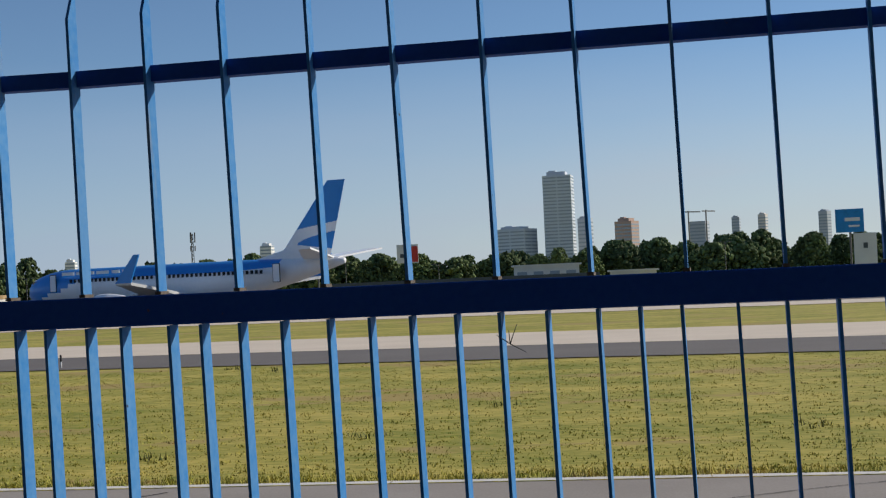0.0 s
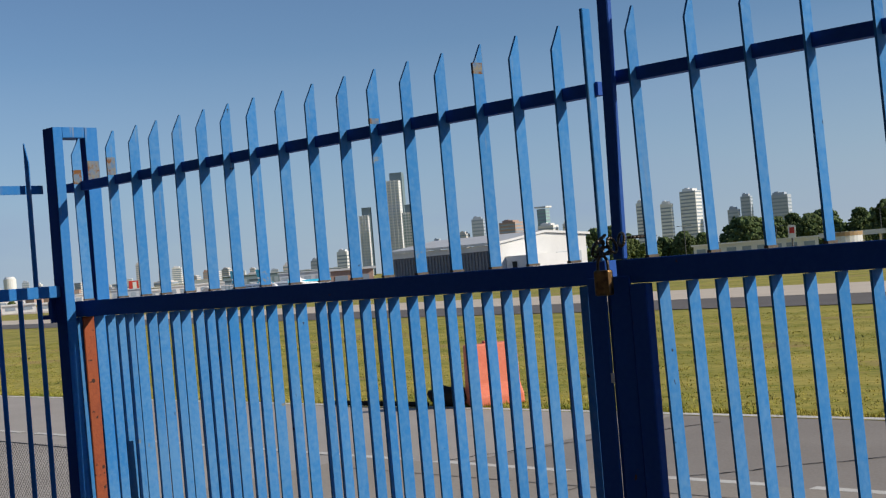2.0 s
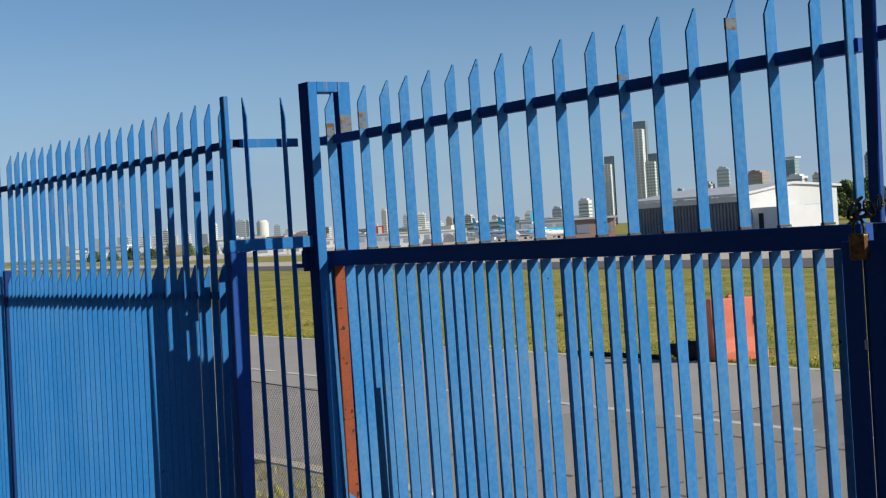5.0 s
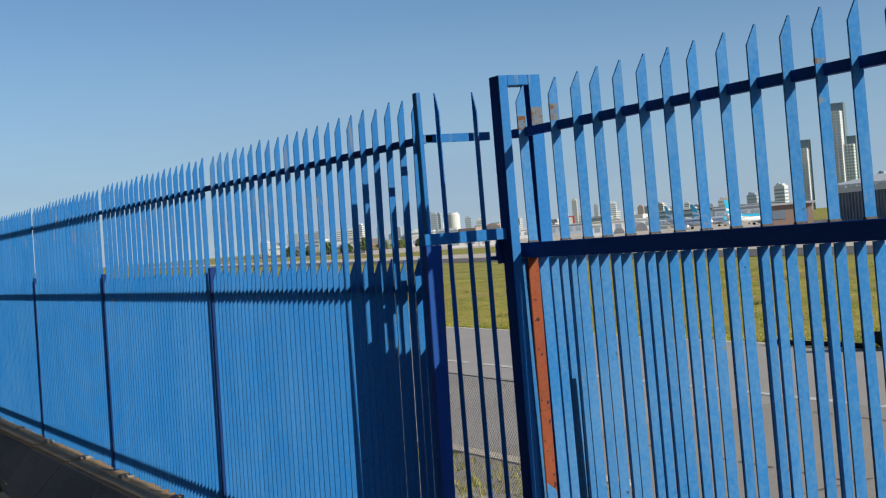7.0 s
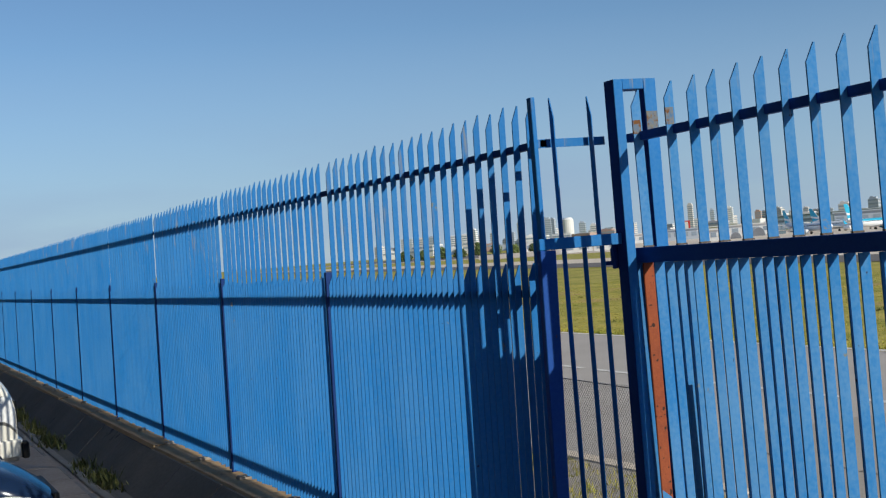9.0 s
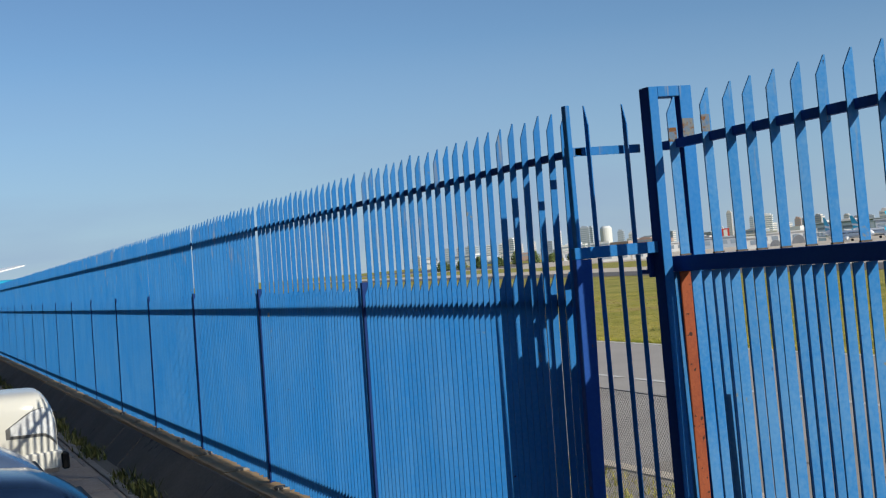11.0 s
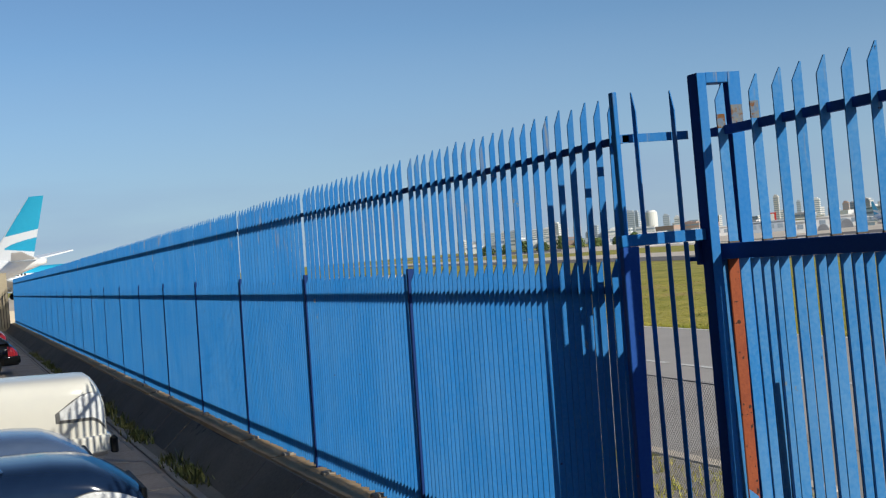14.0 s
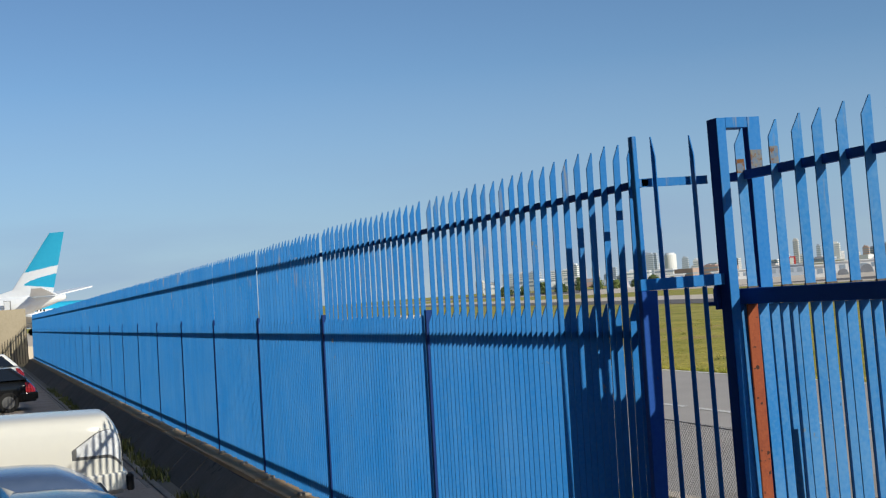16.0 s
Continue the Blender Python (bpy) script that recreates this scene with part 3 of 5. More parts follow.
part("upper_post", bevelled(boxes((-0.008, 0.045, -0.01, 0.015, 2.55, 3.50)), 0.004), PAINT_SHADE, right_leaf).matrix_basis = Matrix.Translation((0.05, 0, 2.5)) @ pose(0, 0, 0, 0, 1.3, 0) @ Matrix.Translation((-0.05, 0, -2.5))
bm = bmesh.new()
for q in ((0.0, 0.05), (0.06, -0.03), (-0.045, 0.035), (0.03, 0.07)):
    rod(bm, (0, 0, 0), (q[0], -0.02, q[1]), 0.0022, 0.0012, 5)
twist = part("twisted_wire", bm, GALV, right_leaf, "dark twisted piece of wire")
twist.matrix_basis = pose(2.875, -0.012, 2.375) @ Matrix.Scale(0.75, 4)
# white tag and chalk mark
part("tag", boxes((-0.047, -0.037, -0.026, -0.016, 2.105, 2.14)), WHITE, right_leaf, "small white tag")


def link(bm, m, a=0.026, b=0.015, r=0.005):
    pts = []
    for i in range(14):
        an = i * math.tau / 14
        pts.append(m @ Vector((a * math.cos(an), b * math.sin(an), 0)))
    for i in range(14):
        rod(bm, pts[i], pts[(i + 1) % 14], r, r, 6)


chain = thing("chain_and_padlock", "rusty steel chain with a worn brass padlock on the gate", "padlock", pose(-3.115, 3.985, 2.54) @ Matrix.Scale(1.15, 4))
spots = [(0.055, 0.03, 0.075), (0.02, 0.0, 0.07), (-0.01, -0.01, 0.055), (-0.045, -0.01, 0.04), (-0.055, -0.012, 0.075), (-0.075, 0.0, 0.045), (-0.085, 0.01, 0.02), (-0.03, -0.02, 0.03), (-0.065, -0.01, 0.055)]
for i, p in enumerate(spots):
    bm = bmesh.new()
    link(bm, Matrix.Translation(p) @ pose(0, 0, 0, rnd.uniform(0, 180), rnd.uniform(-60, 60), rnd.uniform(0, 180)))
    part("chain_link", bm, STEEL, chain, smooth=True)
lock = part("padlock_body", bevelled(boxes((-0.075, -0.015, -0.035, -0.008, -0.10, -0.02)), 0.006, 2), BRASS, chain, "worn brass padlock body")
def tube(bm, pts, r, n=8):
    """One bent tube along a line of points in the plane y = const."""
    rings = []
    for i, p in enumerate(pts):
        q = (Vector(pts[min(i + 1, len(pts) - 1)]) - Vector(pts[max(i - 1, 0)])).normalized()
        side = q.cross(Vector((0, 1, 0)))
        rings.append([bm.verts.new(Vector(p) + r * (side * math.cos(k * math.tau / n) + Vector((0, 1, 0)) * math.sin(k * math.tau / n))) for k in range(n)])
    for ra, rb in zip(rings, rings[1:]):
        for k in range(n):
            bm.faces.new((ra[k], ra[(k + 1) % n], rb[(k + 1) % n], rb[k]))
    bm.faces.new(rings[0])
    bm.faces.new(rings[-1])
    bmesh.ops.recalc_face_normals(bm, faces=bm.faces[:])


bm = bmesh.new()
arch = [(-0.045 + 0.02 * math.cos(math.pi * i / 10), -0.02, -0.005 + 0.03 * math.sin(math.pi * i / 10)) for i in range(11)]
tube(bm, [(-0.025, -0.02, -0.03)] + arch + [(-0.065, -0.02, -0.03)], 0.005)
part("shackle", bm, STEEL, lock)

# portal that guides the leaf: two posts joined above, seen end on
portal = thing("gate_portal", "light blue steel portal frame with rusty corner beside the gate", "gate post", pose(-6.95, 4.0, 0))
# shaded post bodies coloured navy, their sunlit sides thin light blue plates
part("front_post", bevelled(boxes((-0.112, -0.006, -0.018, 0.038, 0, 3.52)), 0.004), NAVY_SHADE, portal)
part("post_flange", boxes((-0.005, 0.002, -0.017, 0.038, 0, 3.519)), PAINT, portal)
part("back_post", bevelled(boxes((-0.10, -0.006, 0.180, 0.258, 0, 3.52)), 0.004), NAVY_SHADE, portal)
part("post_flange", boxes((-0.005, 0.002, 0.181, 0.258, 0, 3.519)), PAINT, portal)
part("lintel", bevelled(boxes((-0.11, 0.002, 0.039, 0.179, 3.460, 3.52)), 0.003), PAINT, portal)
part("rust_patch", boxes((-0.01, 0.004, 0.182, 0.256, 3.20, 3.33)), STAIN, portal, "rust patch on the post")
part("latch", bevelled(boxes((-0.195, -0.113, -0.02, 0.025, 2.47, 2.56), (-0.145, -0.113, -0.04, 0.035, 2.44, 2.60), (-0.28, -0.195, -0.012, 0.008, 2.46, 2.485)), 0.004), NAVY_SHADE, portal, "steel latch box")

# short return panel between the street fence and the portal, with a narrow gate frame before it
ret = thing("return_panel", "narrow blue return panel of flat bars beside the gate", "fence", pose(0, 0, 0))
part("tall_post", bevelled(boxes((-7.099, -7.048, 3.497, 3.524, 0.0, 3.445)), 0.003), PAINT, ret)
part("top_rail", boxes((-7.112, -7.100, 3.50, 3.981, 3.162, 3.210)), PAINT, ret)
for yy in (3.632, 3.876):
    bm = bmesh.new()
    prism(bm, [(-7.09, 2.60), (-7.045, 2.60), (-7.045, 3.33), (-7.082, 3.443), (-7.09, 3.443)], yy - 0.003, yy + 0.003, "y")
    part("upper_bar", bm, PAINT, ret)
bm = bmesh.new()
prism(bm, [(3.415, 0.12), (3.480, 0.12), (3.555, 2.578), (3.455, 2.578)], -7.045, -6.995, "x")
# the portal's shadow on the stile is given by the darker blue
part("stile", bevelled(bm, 0.004), PAINT_SHADE, ret)
part("mid_rail", bevelled(boxes((-7.045, -6.994, 3.452, 3.981, 2.579, 2.644)), 0.003), PAINT, ret)
for yy in (3.618, 3.748, 3.862):
    part("lower_bar", boxes((-7.044, -6.998, yy - 0.003, yy + 0.003, 0.16, 2.578)), PAINT, ret)
part("bottom_rail", boxes((-7.044, -6.998, 3.482, 3.981, 0.10, 0.159)), PAINT_SHADE, ret)

# chain-link piece behind the return panel
mesh = thing("chain_link_panel", "sagging grey chain-link mesh panel standing behind the gate", "mesh panel", pose(-9.42, 4.75, 0.72))
bm = bmesh.new()
W, H, ST = 1.83, 0.88, 0.034
for sgn in (1, -1):
    u = -H
    while u < W + H:
        a = [(u, 0), (u + sgn * H, H)]
        (xa, za), (xb, zb) = a
        lo, hi = 0.0, 1.0
        dx = xb - xa
        t0, t1 = sorted(((0 - xa) / dx, (W - xa) / dx))
        lo, hi = max(lo, t0), min(hi, t1)
        if hi > lo:
            rod(bm, (xa + dx * lo, sgn * 0.002, H * lo), (xa + dx * hi, sgn * 0.002, H * hi), 0.0014, None, 3)
        u += ST
part("wire_mesh", bm, GALV, mesh)
bm = bmesh.new()
rod(bm, (0, 0, H), (W, 0, H - 0.03), 0.004, None, 5)
part("top_wire", bm, GALV, mesh)
bm = bmesh.new()
rod(bm, (W, 0, -0.75), (W, 0, H + 0.05), 0.02)
part("stake", bm, GALV, mesh)

# ---- orange traffic barrier ----
bar = thing("traffic_barrier", "faded orange plastic road barrier standing on the road's edge", "barrier", pose(-17.75, 18.75, 0, 0, 0, 64) @ Matrix.Scale(1.1, 4))
bm = bmesh.new()
prism(bm, [(-0.28, 0), (0.28, 0), (0.28, 0.16), (0.14, 0.34), (0.11, 1.02), (-0.11, 1.02), (-0.14, 0.34), (-0.28, 0.16)], -0.45, 0.45, "x")
part("body", bevelled(bm, 0.03, 2), ORANGE, bar)
for xx in (-0.36, 0.36):
    part("reflector", boxes((xx - 0.06, xx + 0.06, -0.165, -0.135, 0.60, 0.73)), WHITE, bar, "white reflective square")
part("cap", bevelled(boxes((-0.12, 0.12, -0.06, 0.06, 1.02, 1.06)), 0.01), ORANGE, bar)
bm = bmesh.new()
for i in range(5):
    rod(bm, (-0.9 - i * 0.55, 0.0, 0.03), (-0.9 - (i + 1) * 0.55, 0.0, 0.03), 0.055, 0.05, 6)
tagged(part("black_hose", bm, RUBBER), "black rubber hose lying beside the barrier", "hose")
bpy.data.objects["black_hose"].matrix_basis = pose(-17.9, 18.05, 0.03)
bm = bmesh.new()
bmesh.ops.create_icosphere(bm, subdivisions=3, radius=1.0)
for v in bm.verts:
    k_ = 1 + 0.16 * math.sin(5.1 * v.co.x + 3.7 * v.co.y) * math.cos(4.3 * v.co.z + 2.2 * v.co.x)
    v.co = Vector((v.co.x * 0.42 * k_, v.co.y * 0.26 * k_, max(0.0, v.co.z * 0.5 + 0.5) * 0.36 * k_))
sack = tagged(part("black_sack", bm, RUBBER, smooth=True), "crumpled black plastic sack lying beside the orange barrier", "sack")
sack.matrix_basis = pose(-18.45, 18.3, 0.0, 0, 0, 25)
# taxiway marker stick
mk = thing("marker_post", "short black and white runway marker post", "marker", pose(-20.6, 47.5, 0) @ Matrix.Scale(0.6, 4))
bm = bmesh.new()
rod(bm, (0, 0, 0), (0, 0, 0.35), 0.06, None, 8)
part("lower_post", bm, WHITE, mk)
bm = bmesh.new()
rod(bm, (0, 0, 0.35), (0, 0, 0.75), 0.06, None, 8)
part("upper_post", bm, DARK, mk)


# ---- airliners ----
def airliner(label, m, tail, belly_top, group="", lettering=False):
    """Twin-jet of 39.5 m. Nose towards -x, wheels on z=0. tail: fin paint; belly_top: paint of the upper fuselage."""
    e = thing("airliner", label, "airplane", m, group)
    L = 39.0
    st = []
    for i in range(41):
        u = i / 40
        x = -L / 2 + L * u
        if u < 0.16:
            k = math.sqrt(max(0.0, 1 - (1 - u / 0.16) ** 2)) ** 0.9
            r, zc = 1.98 * k, 3.3 - 0.65 * (1 - k)
        elif u < 0.66:
            r, zc = 1.98, 3.3
        else:
            q = (u - 0.66) / 0.34
            r = 1.98 * (1 - 0.86 * q ** 1.35)
            zc = 3.3 + 1.45 * q ** 1.3
        st.append((x, max(r, 0.03), zc))
    bm = bmesh.new()
    N = 28
    rings = []
    for x, r, zc in st:
        rings.append([bm.verts.new((x, 0.95 * r * math.sin(a), zc + r * math.cos(a))) for a in (math.tau * j / N for j in range(N))])
    for i in range(40):
        x, r, zc = st[i]
        for j in range(N):
            j2 = (j + 1) % N
            fc = bm.faces.new((rings[i][j], rings[i][j2], rings[i + 1][j2], rings[i + 1][j]))
            zz = math.cos(math.tau * (j + 0.5) / N)
            lim = 0.50 if i > 9 else 0.50 - (9 - i) * 0.16
            fc.material_index = 1 if zz > lim and i < 33 else 0
    bm.faces.new(rings[0])
    bm.faces.new(rings[-1][::-1])
    bmesh.ops.recalc_face_normals(bm, faces=bm.faces[:])
    fus = part("fuselage", bm, [AERO_WHITE, belly_top], e, smooth=True)
    # windows and doors on both sides
    for side in (-1, 1):
        for k in range(44):
            x = -12.3 + k * 0.545
            if 20 <= k <= 21:
                continue
            w = bmesh.new()
            bmesh.ops.create_cube(w, size=1)
            for v in w.verts:
                v.co = Vector((x + v.co.x * 0.26, side * (1.80 + v.co.y * 0.1), 4.02 + v.co.z * 0.36))
            part("cabin_window", w, DARK, fus)
        for x in (-14.6, 12.9):
            w = boxes((x - 0.42, x + 0.42, side * 1.86 - 0.03, side * 1.86 + 0.03, 2.95, 4.75), (x - 0.36, x + 0.36, side * 1.90 - 0.02, side * 1.90 + 0.02, 3.0, 4.7))
            for fc in w.faces[:6]:
                fc.material_index = 1
            part("cabin_door", w, [AERO_WHITE, DARK], fus)
    part("windshield", boxes((-18.1, -17.3, -1.0, 1.0, 3.75, 4.15)), CARGLASS, fus)
    # fin painted with a pale sweep between two coloured fields
    def lead(q):
        return 12.0 + 5.9 * q if q > 0.12 else 9.0 + (12.7 - 9.0) * q / 0.12

    def trail(q):
        return 17.9 + 1.95 * q

    def fin_colour(q, c):
        if c < 0.05 and group:
            return 0
        if q > 0.38 + 0.09 * c:
            return 1
        w_ = (c - 0.25) / 0.75
        return 1 if w_ > 0 and 0.18 - 0.07 * w_ < q < 0.19 + 0.15 * math.sqrt(w_) else 0
    bm = bmesh.new()
    NS, NC = 110, 44
    for side in (-1, 1):
        gridv = []
        for i in range(NS + 1):
            q = i / NS
            gridv.append([bm.verts.new((lead(q) + (trail(q) - lead(q)) * j / NC, side * 0.24 * (1 - 0.6 * q) * math.sqrt(max(0.0, j / NC)) * (1.02 - j / NC) * 2.2, 5.15 + 7.4 * q)) for j in range(NC + 1)])
        for i in range(NS):
            for j in range(NC):
                quad = (gridv[i][j], gridv[i][j + 1], gridv[i + 1][j + 1], gridv[i + 1][j])
                bm.faces.new(quad if side < 0 else quad[::-1]).material_index = fin_colour((i + 0.5) / NS, (j + 0.5) / NC)
        top = gridv[-1] if side < 0 else top
    bm.faces.new(top + gridv[-1][::-1])
    part("fin", bm, [AERO_WHITE, tail], e)

    def surface(name, pts, th, mt, parent):
        bm = bmesh.new()
        up = [bm.verts.new((p[0], p[1], p[2] + th / 2)) for p in pts]
        dn = [bm.verts.new((p[0], p[1], p[2] - th / 2)) for p in pts]
        bm.faces.new(up)
        bm.faces.new(dn[::-1])
        for i in range(len(pts)):
            j = (i + 1) % len(pts)
            bm.faces.new((up[i], dn[i], dn[j], up[j]))
        bmesh.ops.recalc_face_normals(bm, faces=bm.faces[:])
        return part(name, bm, mt, parent)
    for s in (-1, 1):
        wing = surface("wing", [(-5.2, s * 1.6, 2.0), (2.0, s * 1.6, 2.0), (4.1, s * 6, 2.35), (7.2, s * 17, 3.35), (5.6, s * 17.1, 3.4), (-0.4, s * 6, 2.5)], 0.28, AERO_GREY, e)
        surface("flap", [(2.1, s * 2.2, 1.75), (3.7, s * 2.2, 1.35), (5.6, s * 7.5, 1.85), (4.3, s * 7.5, 2.25)], 0.10, AERO_WHITE, wing)
        bm = bmesh.new()
        prism(bm, [(5.6, 3.4), (7.3, 3.4), (8.3, 5.9), (7.7, 5.9)], s * 17.05, s * 17.2, "y")
        part("winglet", bm, tail, wing)
        surface("tailplane", [(15.2, s * 0.5, 5.1), (18.6, s * 0.5, 5.1), (19.9, s * 7.1, 5.9), (18.6, s * 7.1, 5.9)], 0.16, AERO_WHITE, e)
        bm = bmesh.new()
        prof = [(-6.6, 0.80), (-6.2, 1.0), (-4.8, 1.05), (-3.2, 0.85), (-2.4, 0.55)]
        for (xa, ra), (xb, rb) in zip(prof, prof[1:]):
            rod(bm, (xa, s * 4.9, 1.5), (xb, s * 4.9, 1.5), ra, rb, 16)
        part("engine", bm, AERO_WHITE if belly_top is not AERO_CYAN else AERO_CYAN, e, smooth=False)
    for name, gx, gy in (("nose_wheel", -14.5, 0.2), ("nose_wheel", -14.5, -0.2), ("main_wheel", 1.2, 2.6), ("main_wheel", 1.2, 3.1), ("main_wheel", 1.2, -2.6), ("main_wheel", 1.2, -3.1)):
        r = 0.34 if gx < 0 else 0.56
        bm = bmesh.new()
        rod(bm, (gx, gy - 0.17, r), (gx, gy + 0.17, r), r, None, 16)
        wh = part(name, bm, RUBBER, e)
        bm = bmesh.new()
        rod(bm, (gx, gy, r), (gx, gy * 0.8, 2.1), 0.09, None, 6)
        part("strut", bm, AERO_GREY, wh)
    if lettering:
        for x0, x1 in ((-13.5, -11.9), (-11.6, -10.6), (-10.3, -9.3), (-9.0, -7.4), (-7.0, -6.0), (-5.7, -4.7)):
            part("lettering_bar", boxes((x0, x1, -1.73, -1.69, 4.62, 4.95)), AERO_WHITE, fus)
    return e


airliner("white and blue twin-jet airliner on the grey runway", pose(-46.9, 137.5, 0, 0, 0, -17), AERO_BLUE, AERO_BLUE, "", True)
airliner("white airliner with a cyan striped tail parked beyond the fence", pose(-183.0, -7.0, 1.2, 0, 0, 62), AERO_CYAN, AERO_WHITE, "parked airliners")
airliner("cyan airliner parked behind another one", pose(-240.0, 10.0, 1.2, 0, 0, -84), AERO_CYAN, AERO_CYAN, "parked airliners")
SMALL = Matrix.Scale(0.45, 4)
airliner("small white jet with a cyan tail parked on the far apron", pose(*polar(-52.8, 312), 0, 0, 178) @ SMALL, AERO_CYAN, AERO_WHITE, "small parked jets")
airliner("small white and cyan jet parked on the far apron", pose(*polar(-50.0, 300), 0, 0, 268) @ SMALL, AERO_CYAN, AERO_CYAN, "small parked jets")
airliner("small white jet parked on the far apron", pose(*polar(-51.4, 330), 0, 0, 200) @ SMALL, AERO_CYAN, AERO_WHITE, "small parked jets")
bm = bmesh.new()
bm.faces.new([bm.verts.new(polar(a_, d_, 0.014)) for a_, d_ in ((-66.0, 330), (-48.7, 255), (-48.7, 520), (-66.0, 560))])
tagged(part("far_apron", bm, CONCRETE), "pale concrete apron across the airfield", "pavement", "", "structure")


tagged(part("raised_apron", boxes((-330, -108, -90, 34, -0.05, 1.2)), CONCRETE), "pale concrete apron beyond the brick wall", "pavement", "", "structure")

# ---- hangar ----
hg = thing("hangar", "low hangar with a white roof and dark ribbed wall", "hangar", pose(-120, 130, 0))
EAVE, RIDGE, HLEN, HDEP, FAR_EAVE = 4.95, 6.1, 20.0, 17.3, 5.5
part("end_wall", (lambda b: (prism(b, [(0, 0), (HDEP, 0), (HDEP, FAR_EAVE), (HDEP / 2, RIDGE), (0, EAVE)], -0.4, 0, "x"), b)[1])(bmesh.new()), WHITE, hg)
part("ribbed_wall", boxes((-HLEN, -0.4, 0.2, 0.5, 0, 4.2)), HANGAR_DARK, hg)
part("fascia", boxes((-HLEN, 0.05, -0.05, 0.55, 4.21, EAVE - 0.06)), WHITE, hg)
rib = part("rib", boxes((0, 0.22, 0, 0.16, 0.1, 4.15)), HANGAR_DARK, hg)
for i in range(34):
    ob = rib if i == 0 else again(rib, hg)
    ob.matrix_basis = pose(-HLEN + 0.4 + i * 0.57, 0.04, 0)
for y0, y1 in ((-0.5, HDEP / 2), (HDEP / 2, HDEP + 0.5)):
    za, zb = (EAVE, RIDGE) if y0 < 0 else (RIDGE, FAR_EAVE)
    bm = bmesh.new()
    prism(bm, [(y0, za), (y1, zb), (y1, zb + 0.3), (y0, za + 0.3)], -HLEN - 0.5, 0.4, "x")
    part("roof", bm, WHITE, hg)
part("annex", boxes((0.1, 4.5, 1.0, 9.0, 0, 3.3)), F_WHITE, hg)
part("annex_door", boxes((1.2, 1.9, 0.9, 0.99, 0, 2.6)), DARK, hg)
part("door", boxes((0.02, 0.12, 11.0, 16.0, 0, 3.4)), F_GREY, hg)


def block(name, label, az, width_deg, top_deg, dist, material, stripes=8, cols=5, crown=0, pane=None, depth=None):
    """A tall building with its storeys: balcony slabs and window bays standing proud or set back."""
    w = max(4.0, dist * math.tan(radians(width_deg)) * 0.8)
    h = EYE + dist * math.tan(radians(top_deg)) + 0.1
    d = depth or w * 0.9
    e = thing(name, label, "building", pose(*polar(az, dist + d / 2), 0, 0, -az + ((az * 37) % 24 - 30 if pane is None else -14)), "city skyline")
    part("wall", boxes((-w / 2, w / 2, -d / 2, d / 2, 0, h)), material, e)
    bm = bmesh.new()
    z = 4.0
    st = max(3.1, h / (stripes * 1.6))
    rb = random.Random(int(az * 100))
    while z < h - 1.5:
        nb = max(1, cols // 3)
        for c in range(nb):
            bw, bd = w / nb, d / nb
            x0, y0 = -w / 2 + bw * (c + 0.04), -d / 2 + bd * (c + 0.04)
            box(bm, x0, x0 + bw * 0.92, -d / 2 - 0.08, -d / 2 - 0.02, z, z + st * 0.42)
            for sx_ in (w / 2 + 0.02, -w / 2 - 0.08):
                box(bm, sx_, sx_ + 0.06, y0, y0 + bd * 0.92, z, z + st * 0.42)
        z += st
    tagged(part("glazing", bm, pane or PANE, e), kind="stuff")
    if pane:
        part("dark_core", boxes((-w * 0.42, w * 0.62, d * 0.5 + 0.1, d * 1.4, 0, h + dist * 0.006)), F_DARK, e)
        for u in (-0.5, -0.17, 0.17, 0.5):
            part("side_fin", boxes((u * w - 0.5, u * w + 0.5, -d / 2 - 0.7, -d / 2 - 0.1, 0, h + 0.5)), F_WHITE, e)
    elif crown:
        part("roof_house", boxes((-w * 0.36, w * 0.30, -d * 0.36, d * 0.36, h, h + crown * 0.7)), material, e)
        part("roof_tank", boxes((-w * 0.30, -w * 0.05, -d * 0.2, d * 0.1, h + crown * 0.7, h + crown)), material, e)
    return e


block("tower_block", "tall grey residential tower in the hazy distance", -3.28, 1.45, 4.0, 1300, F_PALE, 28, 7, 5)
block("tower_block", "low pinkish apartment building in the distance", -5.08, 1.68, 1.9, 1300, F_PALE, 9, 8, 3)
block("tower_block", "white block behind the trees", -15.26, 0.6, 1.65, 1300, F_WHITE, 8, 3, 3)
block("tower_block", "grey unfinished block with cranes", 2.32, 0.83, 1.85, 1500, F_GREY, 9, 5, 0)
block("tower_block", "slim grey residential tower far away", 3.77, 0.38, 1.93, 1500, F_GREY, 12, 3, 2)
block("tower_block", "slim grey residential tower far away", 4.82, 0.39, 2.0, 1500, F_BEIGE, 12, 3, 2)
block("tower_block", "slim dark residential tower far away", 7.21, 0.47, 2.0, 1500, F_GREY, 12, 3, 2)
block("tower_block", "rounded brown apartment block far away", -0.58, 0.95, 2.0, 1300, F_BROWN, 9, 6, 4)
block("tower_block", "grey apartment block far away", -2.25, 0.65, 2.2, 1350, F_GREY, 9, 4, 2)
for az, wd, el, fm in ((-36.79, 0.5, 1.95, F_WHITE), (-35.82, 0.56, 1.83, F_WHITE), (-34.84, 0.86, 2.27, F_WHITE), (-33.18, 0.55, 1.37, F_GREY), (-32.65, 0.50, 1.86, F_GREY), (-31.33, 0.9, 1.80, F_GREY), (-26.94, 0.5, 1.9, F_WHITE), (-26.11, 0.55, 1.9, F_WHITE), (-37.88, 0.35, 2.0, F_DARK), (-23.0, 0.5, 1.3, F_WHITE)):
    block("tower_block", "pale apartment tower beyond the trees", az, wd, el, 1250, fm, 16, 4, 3)
